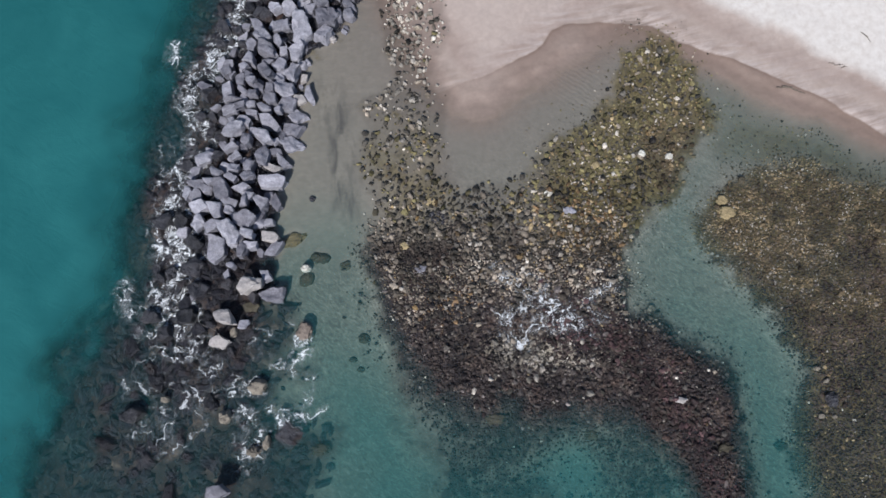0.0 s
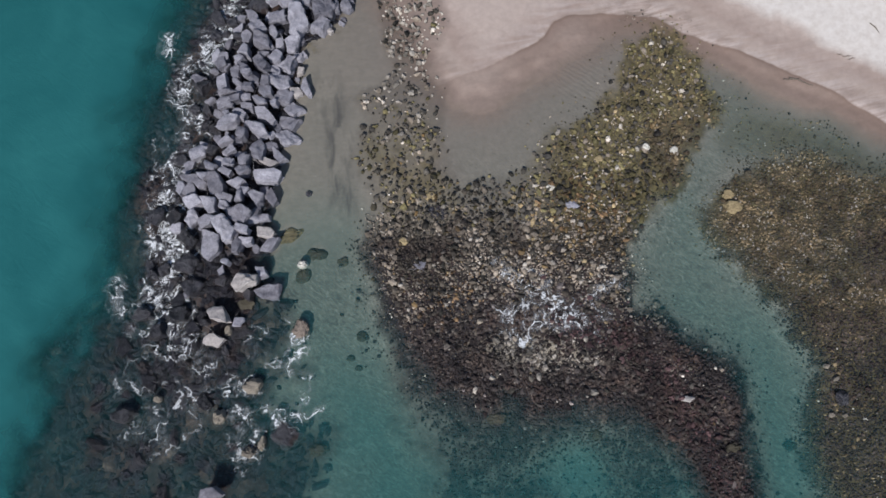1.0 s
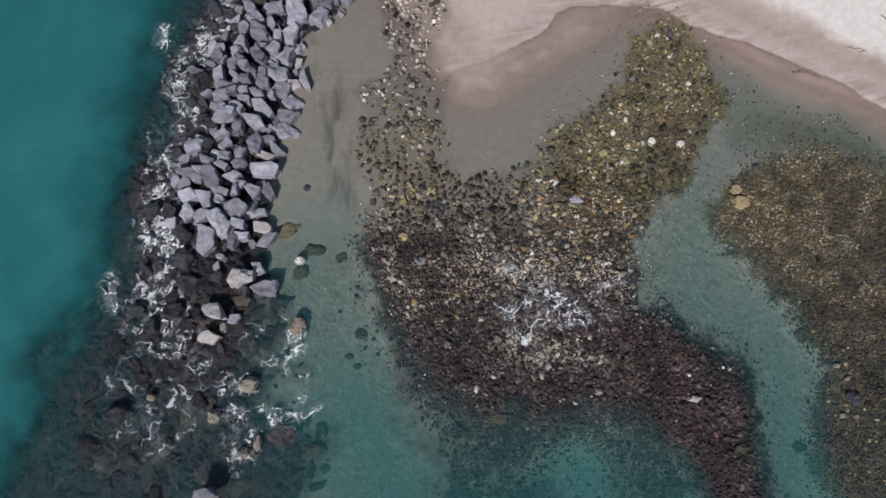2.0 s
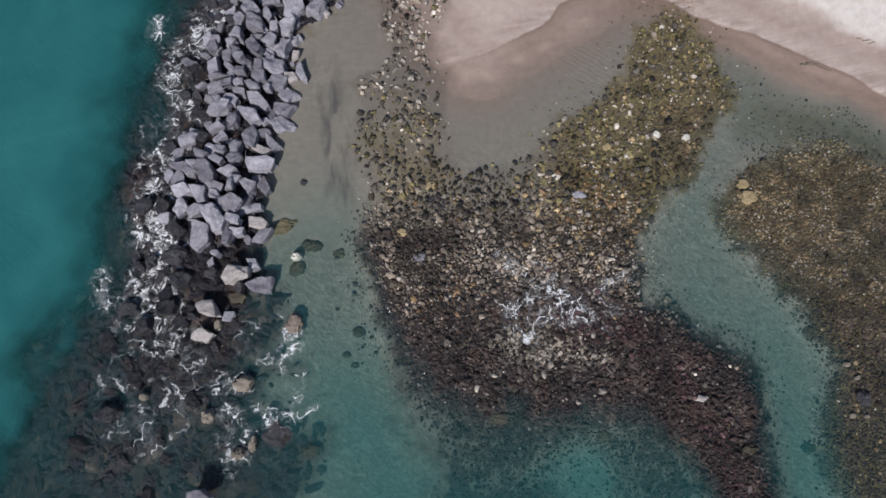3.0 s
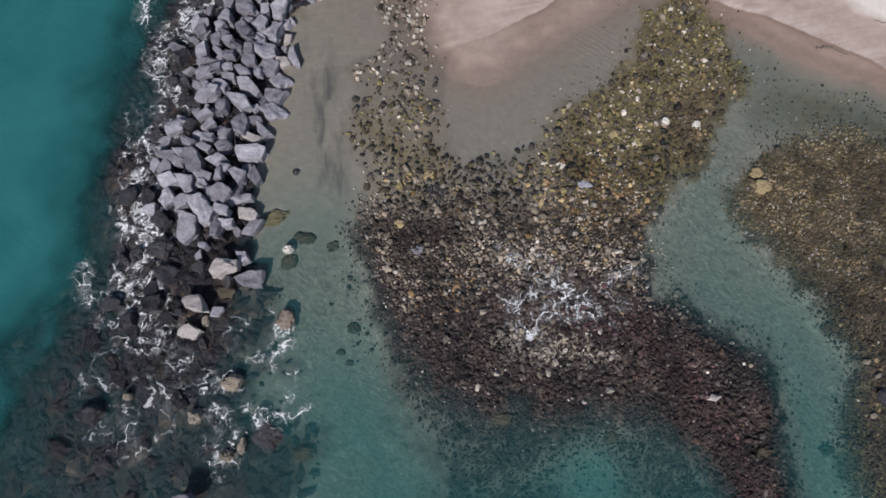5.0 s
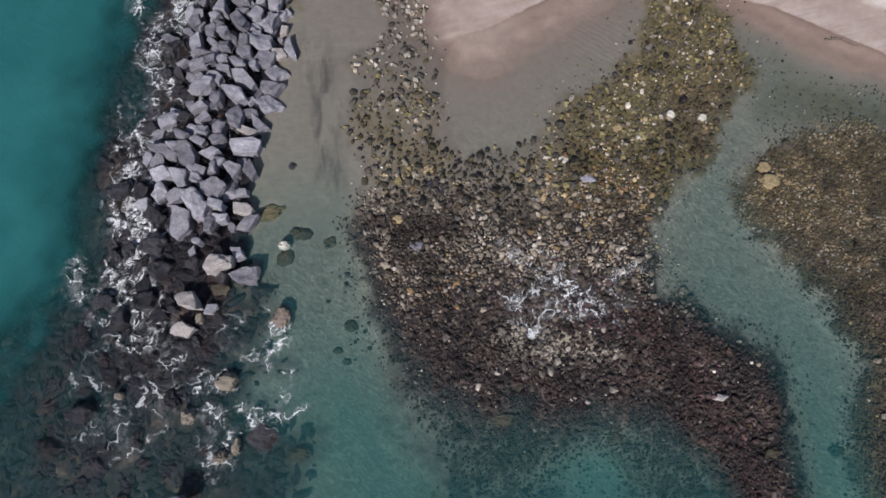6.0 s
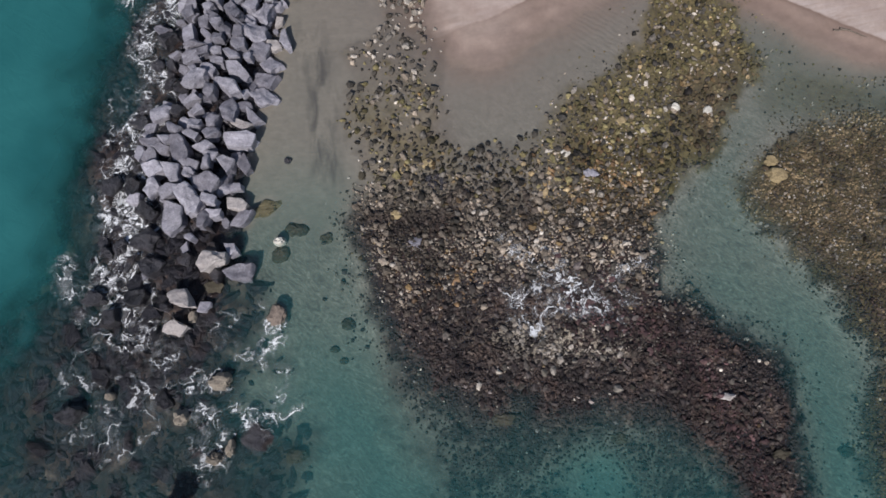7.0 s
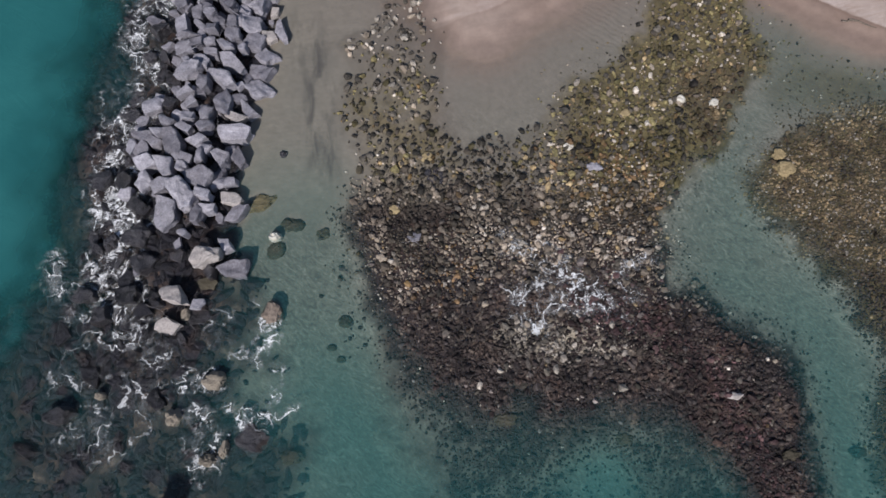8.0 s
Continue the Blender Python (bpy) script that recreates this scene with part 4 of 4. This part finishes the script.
for dx, dy, size, turn in ((-0.32, 0.16, 0.42, 20), (0.05, 0.24, 0.36, 70), (0.36, 0.05, 0.45, -30), (-0.1, -0.14, 0.50, 5), (0.26, -0.27, 0.33, 50)):
    lone("boulder", -0.01 + dx, 11.80 + dy, 0.0, size, 0.72 * size, turn, WET_ROCK, "purple-black broken rock among grey cobbles")
lone("boulder", 6.90, 12.22, 0.05, 0.62, 0.39, -5, DRY_ROCK, "flat grey stone among the cobbles")
lone("boulder", -3.28, 12.10, -0.02, 0.42, 0.36, 72, WEED_ROCK, "dark weedy stone at the reef's edge")
lone("boulder", -2.44, 11.91, -0.02, 0.55, 0.40, 0, WEED_ROCK, "dark weedy stone at the reef's edge")
lone("boulder", -5.85, 9.66, -0.25, 0.56, 0.46, 0, WEED_ROCK, "dark weedy stone just under the water")
lone("boulder", -4.75, 9.28, -0.3, 0.61, 0.40, 0, WEED_ROCK, "dark weedy stone sunk in the lagoon")
lone("boulder", -3.83, 3.93, -0.5, 0.40, 0.29, 0, WEED_ROCK, "small dark stone sunk in the lagoon")


# the water is shallower over sunken boulders
depth = -height(water_x, water_y)
for px, py, r, top in placed:
    near = step(1.5 * r, 0.5 * r, np.hypot(water_x - px, water_y - py))
    depth = np.minimum(depth, depth + (max(0.0, -top) - depth) * near)
set_values(water, "depth", np.clip(depth, 0.0, 7.0))


# ---------------------------------------------------------------- cobbles
ICO = bmesh.new()
bmesh.ops.create_icosphere(ICO, subdivisions=1, radius=1.0)
ICO_V = np.array([v.co[:] for v in ICO.verts])
ICO_F = np.array([[v.index for v in f.verts] for f in ICO.faces])
ICO.free()


def tint_of(x, y, size, rng):
    """The stone's own colour by zone: weedy and dark low down, grey in the middle, ochre and olive higher up."""
    n = len(x)
    u = rng.random(n)
    v = rng.random((n, 1))
    grey = np.array((0.090, 0.074, 0.060)) * (1 - v) + np.array((0.33, 0.275, 0.225)) * v
    dark = np.array((0.024, 0.019, 0.019)) * (1 - v ** 1.6) + np.array((0.176, 0.150, 0.144)) * v ** 1.6
    shade = np.array((0.026, 0.024, 0.022)) * (1 - v) + np.array((0.10, 0.088, 0.075)) * v
    ochre = np.array((0.18, 0.115, 0.05)) * (1 - v) + np.array((0.37, 0.285, 0.17)) * v
    olive = np.array((0.066, 0.058, 0.026)) * (1 - v) + np.array((0.225, 0.19, 0.095)) * v
    pale = np.array((0.26, 0.23, 0.20)) * (1 - v) + np.array((0.50, 0.45, 0.40)) * v
    rust = np.array((0.062, 0.045, 0.025)) * (1 - v) + np.array((0.29, 0.215, 0.125)) * v
    low = step(7.9, 5.4, y + 2.6 * (fbm(x, y, 2.5, 61) - 0.5))
    crest = np.exp(-(((x - 5.0) / 3.0) ** 2 + ((y - 4.75 + 0.1 * (x - 5)) / 0.85) ** 2)) * step(0.30, 0.48, fbm(x, y, 0.8, 143, 3))
    warm = np.exp(-(((x - 5.6) / 3.0) ** 2 + ((y - 11.8) / 1.4) ** 2)) + np.exp(-(((x + 0.6) / 1.2) ** 2 + ((y - 12.3) / 0.8) ** 2))
    high = step(10.5, 13.5, y)
    east = step(-0.4, 0.4, x - 12.3 - 0.3 * (12 - y)) * step(18.0, 16.0, y)
    col = grey
    arm = step(4.5, 2.5, x)
    col = np.where((u < 0.75 * high * (1 - 0.25 * arm - 0.35 * arm * step(16, 19, y)))[:, None], olive, col)
    col = np.where((rng.random(n) < 0.03 + 0.06 * step(2.5, 4.5, x) + 0.36 * warm)[:, None], ochre, col)
    brown = np.exp(-(((x - 7.8) / 1.7) ** 2 + ((y - 12.2) / 1.5) ** 2)) + np.exp(-(((x - 0.9) / 1.2) ** 2 + ((y - 6.9) / 1.3) ** 2))
    col = np.where((rng.random(n) < 0.65 * brown)[:, None], rust * np.array((1.0, 0.85, 0.8)), col)
    col = np.where((rng.random(n) < 0.94 * low)[:, None], dark, col)
    col = np.where((rng.random(n) < 0.34 + 0.28 * arm * high)[:, None], shade, col)
    col = np.where((rng.random(n) < 0.85 * east)[:, None], rust, col)
    col = np.where((rng.random(n) < (0.05 + 0.05 * (size < 0.2)) * (1 - 0.3 * low) * (1 - 0.2 * east) + (0.10 * step(14.5, 17, y) + 0.5 * step(17.5, 20.0, y)) * step(4, 2, x) + 0.9 * crest + 0.07 * np.exp(-((y - 8.7) / 1.5) ** 2) * step(1.0, 2.5, x))[:, None], pale, col)
    patch = (1.0 + 2.4 * (fbm(x, y, 1.7, 131) - 0.5) + 2.0 * (fbm(x, y, 0.6, 137, 2) - 0.5)).clip(0.3, 1.9)
    col = col * (patch + 0.25 * (rng.random(n) - 0.5))[:, None].clip(0.35, 1.7)
    # a mat of maroon weed over the reef's long tail
    tail = near_line(x + 2.0 * (fbm(x, y, 1.5, 205) - 0.5), y, [(6.6, 6.4), (9.3, 4.9), (11.4, 2.7), (12.9, 0.0), (13.6, -4.0)], 1.1)
    maroon = (np.array((0.022, 0.012, 0.014)) * (1 - v ** 2) + np.array((0.14, 0.080, 0.084)) * v ** 2) * patch[:, None].clip(0.6, 1.5)
    col = np.where((rng.random(n) < 0.92 * tail)[:, None], maroon, col)
    grown = np.clip(0.9 * low - 0.95 * crest - 0.6 * tail, 0, 1) * (rng.random(n) < 0.9) + 0.55 * (1 - low) * step(0.52, 0.66, fbm(x, y, 2.0, 171)) * step(12.5, 10.5, y) + 0.28 * east * (1 - low)
    return np.concatenate([col, np.clip(grown, 0, 1)[:, None]], 1)


def stones(x, y, size, seed):
    """Vertices, faces and tints of many cobbles that lie on the bed."""
    rng = np.random.default_rng(seed)
    n = len(x)
    jag = rng.uniform(0.62, 1.22, (n, len(ICO_V), 1))
    v = ICO_V[None] * jag * np.stack([rng.uniform(0.8, 1.25, n), rng.uniform(0.6, 0.95, n), rng.uniform(0.6, 1.0, n)], 1)[:, None]
    tip = rng.uniform(-0.35, 0.35, (n, 2))
    v[..., 2] += v[..., 0] * tip[:, :1] + v[..., 1] * tip[:, 1:]
    a = rng.uniform(0, 6.283, n)
    c, s = np.cos(a)[:, None], np.sin(a)[:, None]
    v = np.stack([v[..., 0] * c - v[..., 1] * s, v[..., 0] * s + v[..., 1] * c, v[..., 2]], -1) * (size * 0.5)[:, None, None]
    z = height(x, y) + (0.24 - 0.13 * np.maximum(step(9.2, 6.6, y), step(11.5, 13.0, x) * step(15.5, 14.0, y))) * size
    return v + np.stack([x, y, z], 1)[:, None], tint_of(x, y, size, rng)


def scatter(outline, seed, gap, margin, low, high, thin=None, reach=None):
    """Places for cobbles inside an outline with an uneven rim, none closer than the two stones allow."""
    rng = np.random.default_rng(seed)
    xs, ys = [p[0] for p in outline], [p[1] for p in outline]
    area = (min(xs) - 1, max(min(ys) - 1, -4.5), max(xs) + 1, min(max(ys) + 1, 28))
    if reach:
        area = (max(area[0], reach[0]), max(area[1], reach[1]), min(area[2], reach[2]), min(area[3], reach[3]))
    ax, ay = np.meshgrid(np.arange(area[0], area[2], gap), np.arange(area[1], area[3], gap))
    x = (ax + rng.uniform(-0.48, 0.48, ax.shape) * gap).ravel()
    y = (ay + rng.uniform(-0.48, 0.48, ay.shape) * gap).ravel()
    ox, oy = wobble(x, y, 1.1)
    keep = step(-margin, margin, inside(ox, oy, outline)) > rng.random(len(x))
    keep &= inside(x, y, GROIN) < 0.2
    if thin is not None:
        keep &= rng.random(len(x)) < thin(x, y)
    x, y = x[keep], y[keep]
    size = gap * (low + (high - low) * rng.random(len(x)) ** 1.4)
    return x, y, size


def stone_mesh(name, v, tints, mat):
    n, k = v.shape[:2]
    faces = (ICO_F[None] + (np.arange(n) * k)[:, None, None]).reshape(-1, 3)
    me = bpy.data.meshes.new(name)
    me.from_pydata(v.reshape(-1, 3), [], faces.tolist())
    me.materials.append(mat)
    col = np.ones((n, k, 4), np.float32)
    col[:] = tints[:, None]
    a = me.attributes.new("tint", "FLOAT_COLOR", "POINT")
    a.data.foreach_set("color", col.ravel())
    return me


def cobble_bed(name, label, layers, seed):
    """A thing of many cobbles: its largest ones as stones of their own, the rest as one mass."""
    bed = new(name)
    tagged(bed, label, "cobble reef")
    x, y, size = (np.concatenate([some[k] for some in layers]) for k in range(3))
    v, tints = stones(x, y, size, seed)
    order = np.argsort(-size)
    for i in order[:300]:
        middle = v[i].mean(0)
        ob = new("stone", stone_mesh("stone", v[i:i + 1] - middle, tints[i:i + 1], COBBLE))
        ob.location, ob.parent = middle, bed
    rest = order[300:]
    mass = new("gravel", stone_mesh("gravel", v[rest], tints[rest], COBBLE))
    mass.parent = bed
    mass["kind"] = "stuff"
    return bed


def off_crust(x, y):
    """Few stones lie on the reef's pale crusted back."""
    return 1 - 0.4 * np.exp(-((x - 5.0) / 2.8) ** 2 - ((y - 4.75 + 0.1 * (x - 5.2)) / 0.75) ** 2)


def open_sand(x, y):
    """Stones thin out up the arms towards the beach."""
    arm = step(10.5, 13.0, y) * step(8.0, 6.0, x)
    clear = step(0.42, 0.58, fbm(x, y, 1.3, 221))
    return off_crust(x, y) * np.clip(1.0 - arm * (0.05 + 0.45 * clear * step(11.5, 15, y)) - 0.15 * step(13, 16, y) - 0.12 * step(15.5, 18.5, y) * step(5, 7, x), 0.1, 1)


def drifts(x, y):
    """The deeper stones lie together in drifts, with bare sand between."""
    return 0.25 + 0.75 * step(0.36, 0.6, fbm(x, y, 0.9, 23))


cobble_bed("cobble_reef", "low reef of mixed cobbles, grey, ochre and weed-dark, half awash", [
    scatter(REEF_A, 1, 0.60, 0.5, 0.4, 0.85, lambda x, y: 0.25 + 0.55 * step(8.5, 11, y) * step(6.5, 4.5, x)),
    scatter(REEF_A, 5, 0.26, 1.6, 0.4, 0.95, lambda x, y: 0.8 * step(8.5, 5.5, y) * off_crust(x, y)),
    scatter(REEF_A, 4, 0.155, 1.6, 0.5, 1.0, lambda x, y: step(13.5, 11, y) * (1 - 0.6 * step(9.0, 6.5, y)) * off_crust(x, y)),
    scatter(REEF_A, 9, 0.125, 2.0, 0.5, 1.1, lambda x, y: 0.9 * np.maximum(step(12.5, 10.0, y), 0.55 * step(3.5, 6.0, x))),
    scatter(REEF_A, 2, 0.34, 0.6, 0.6, 1.15, open_sand),
    scatter(REEF_A, 3, 0.22, 0.7, 0.5, 1.0, open_sand)], 5)
cobble_bed("weedy_reef", "brown weedy reef of small cobbles under shallow water", [
    scatter(REEF_B, 6, 0.75, 0.5, 0.25, 0.45, lambda x, y: 0.5 + 0 * x),
    scatter(REEF_B, 7, 0.34, 0.5, 0.4, 0.8, lambda x, y: 0.45 + 0 * x),
    scatter(REEF_B, 8, 0.22, 0.6, 0.5, 1.0),
    scatter(REEF_B, 10, 0.16, 0.9, 0.5, 1.0, None, (13, -4, 24, 16)),
    scatter(REEF_B, 11, 0.12, 1.0, 0.5, 1.1, None, (13, -3, 23, 16))], 9)
cobble_bed("sunken_cobbles", "scattered dark cobbles on the bed of the lagoon", [
    scatter(DEEP, 12, 0.55, 0.8, 0.4, 0.8, lambda x, y: 0.5 * drifts(x, y) * slope(x, y)),
    scatter(DEEP, 13, 0.33, 0.8, 0.5, 0.9, lambda x, y: 0.9 * drifts(x, y) * slope(x, y)),
    scatter(DEEP, 15, 0.22, 0.8, 0.4, 0.9, lambda x, y: drifts(x, y) * slope(x, y)),
    scatter(DEEP, 20, 0.15, 0.8, 0.5, 1.1, lambda x, y: slope(x, y), (-2, -2.5, 13, 5))], 14)


RIM = [(-5.5, 10.0), (-3.9, 10.4), (-2.7, 9.2), (-2.1, 6.0), (-1.2, 3.2), (-2.3, 2.9), (-3.8, 5.1), (-4.7, 7.1)]
cobble_bed("rim_cobbles", "scattered dark weedy stones off the reef's lagoon edge", [
    scatter(RIM, 26, 0.85, 0.8, 0.3, 0.62, lambda x, y: 0.25 + 0 * x),
    scatter(RIM, 27, 0.4, 0.8, 0.35, 0.7, lambda x, y: 0.18 + 0 * x)], 28)
cobble_bed("pool_cobbles", "a few dark cobbles scattered over a shallow pool's bed", [
    scatter(POOL, 16, 0.6, 0.3, 0.2, 0.4, lambda x, y: 0.06 + 0.4 * step(15.0, 20.0, x)),
    scatter(POOL, 17, 0.3, 0.3, 0.3, 0.5, lambda x, y: (0.1 + 0.6 * step(15.0, 20.0, x)) * drifts(x, y)),
    scatter(POOL, 19, 0.2, 0.3, 0.3, 0.7, lambda x, y: (0.3 + 0.45 * step(15.0, 20.0, x)) * drifts(x, y))], 18)


# ---------------------------------------------------------------- things on the beach
DRIFTWOOD, dn, dl, db = material("grey_driftwood")
dp = place_of(dn)
dl.new(ramp(dn, dl, tex(dn, dl, dp, 18.0, 5), [(0.3, (0.07, 0.055, 0.045)), (0.7, (0.20, 0.165, 0.14))]), db.inputs["Base Color"])
db.inputs["Roughness"].default_value = 0.9


def branch(points, thick):
    """A crooked tapered stick along a line of points, with one side twig."""
    bm = bmesh.new()
    for way, r0 in ((points, thick), ([points[1], points[1] + Vector((0.08, 0.04, 0.02)), points[1] + Vector((0.17, 0.1, 0.01))], thick * 0.6)):
        rings = []
        for k, p in enumerate(way):
            r = r0 * (1 - 0.6 * k / (len(way) - 1))
            rings.append([bm.verts.new(p + Vector((0, r * math.cos(a), r * math.sin(a) + r))) if abs(way[-1].x - way[0].x) > abs(way[-1].y - way[0].y)
                          else bm.verts.new(p + Vector((r * math.cos(a), 0, r * math.sin(a) + r))) for a in (0, 1.05, 2.09, 3.14, 4.19, 5.24)])
        for low, up in zip(rings, rings[1:]):
            for k in range(6):
                bm.faces.new((low[k], low[(k + 1) % 6], up[(k + 1) % 6], up[k]))
        bm.faces.new(rings[0][::-1])
        bm.faces.new(rings[-1])
    bmesh.ops.recalc_face_normals(bm, faces=bm.faces)
    return bm


def driftwood(x, y, angle, long, thick, label):
    z = float(height(np.array([x]), np.array([y]))[0])
    pts = [Vector((f * long, 0.05 * long * math.sin(5 * f + angle), 0.0)) for f in (-0.5, -0.2, 0.1, 0.35, 0.5)]
    ob = link("driftwood", branch(pts, thick), DRIFTWOOD)
    ob.matrix_basis = pose(x, y, z, 0, 0, angle)
    return tagged(ob, label, "driftwood")


driftwood(23.78, 22.25, -55, 0.75, 0.03, "thin bleached stick lying on the dry sand")
driftwood(22.19, 20.64, 0, 0.6, 0.022, "low tangle of driftwood on the dry sand")
driftwood(22.42, 20.50, 14, 0.4, 0.02, "short piece of driftwood on the dry sand")
driftwood(21.77, 20.74, -8, 0.35, 0.02, "short piece of driftwood on the dry sand")
# no wood here: these two dark strips stand in for the scarp's shade
driftwood(19.55, 19.21, -16, 1.3, 0.045, "dark strip along the tide line in place of the sand edge's shade")
driftwood(19.01, 19.34, -6, 0.7, 0.04, "dark strip along the tide line in place of the sand edge's shade")


# ---------------------------------------------------------------- foam
def foam_patch(name, line, width, strength, label, z=0.05):
    """A thin lacy sheet of foam along a line."""
    xs, ys = [p[0] for p in line], [p[1] for p in line]
    pad = 2.0 * width
    X, Y = np.meshgrid(np.arange(min(xs) - pad, max(xs) + pad, 0.12), np.arange(min(ys) - pad, max(ys) + pad, 0.12))
    dens = near_line(X, Y, line, width) * strength * (0.55 + 0.9 * fbm(X, Y, 1.2, 71))
    lift = z + 0.10 * fbm(X, Y, 0.8, 83)
    w, h = X.shape[1], X.shape[0]
    i = (np.arange(h - 1)[:, None] * w + np.arange(w - 1)[None]).ravel()
    faces = np.stack([i, i + 1, i + w + 1, i + w], 1)
    flat = dens.ravel()
    faces = faces[(flat[faces] > 0.18).any(1)]
    used = np.unique(faces)
    back = np.zeros(w * h, int)
    back[used] = np.arange(len(used))
    me = bpy.data.meshes.new(name)
    me.from_pydata(np.stack([X, Y, lift], -1).reshape(-1, 3)[used], [], back[faces].tolist())
    me.polygons.foreach_set("use_smooth", np.ones(len(faces), bool))
    me.materials.append(FOAM)
    ob = tagged(new(name, me), label, "sea foam", kind="stuff")
    set_values(ob, "froth", flat[used])
    return ob


foam_patch("foam", [(-11.5, 25.8), (-11.6, 24.0), (-11.8, 22.6), (-12.0, 21.8)], 0.8, 1.2, "lacy white foam of surf along the groin")
foam_patch("foam", [(-12.6, 22.0), (-12.6, 20.3), (-13.7, 19.7), (-13.8, 18.4), (-12.5, 16.7)], 0.7, 1.15, "lacy white foam of surf along the groin")
foam_patch("foam", [(-13.5, 14.1), (-13.9, 12.9), (-14.0, 11.8), (-13.6, 10.3), (-13.4, 8.4), (-13.8, 7.6)], 0.9, 1.35, "dense white surf breaking on the groin")
foam_patch("foam", [(-13.4, 15.5), (-13.2, 13.0), (-12.9, 10.0), (-12.6, 7.5), (-12.8, 5.0)], 1.5, 0.6, "lacy foam draining between wet boulders")
foam_patch("foam", [(-7.0, 5.5), (-6.7, 5.25), (-6.3, 5.35)], 0.22, 1.3, "white foam against a brown boulder")
foam_patch("foam", [(-14.8, 22.0), (-14.8, 21.0)], 0.5, 0.8, "thin strings of foam drifting off the groin")
foam_patch("foam", [(-16.1, 8.1), (-15.7, 7.1), (-14.7, 5.8), (-13.8, 6.6)], 0.5, 0.75, "thin strings of foam drifting off the groin")
foam_patch("foam", [(-13.4, 5.5), (-12.4, 4.7), (-11.6, 5.0)], 0.8, 0.8, "white foam washing round wet boulders")
foam_patch("foam", [(-14.7, 3.5), (-13.3, 2.7), (-14.2, 1.5), (-12.6, 0.6), (-11.6, 2.5), (-11.2, 3.7)], 1.15, 0.40, "lacy foam over the sunken end of the groin")
foam_patch("foam", [(-8.8, 5.3), (-8.4, 3.7), (-8.8, 2.0), (-7.2, 1.5)], 0.8, 0.48, "lacy foam over the sunken end of the groin")
foam_patch("foam", [(-7.2, 6.1), (-6.7, 5.0), (-7.0, 3.8), (-6.1, 3.3), (-6.4, 2.0), (-7.7, 1.4), (-5.5, 2.0)], 0.4, 0.8, "lacy ring of foam on the lagoon")
foam_patch("foam", [(-9.8, 2.7), (-8.7, 1.1), (-9.1, -0.1)], 0.8, 0.7, "thin foam between sunken boulders")
foam_patch("foam", [(3.4, 8.6), (4.9, 7.7), (5.9, 6.9), (4.8, 6.1), (3.6, 6.6), (4.1, 5.6), (6.9, 6.6), (7.8, 6.2)], 0.7, 0.98, "thin foam of a wave washing over the reef")
foam_patch("foam", [(8.0, 7.7), (8.9, 8.2)], 0.5, 0.8, "thin foam at the edge of the reef")
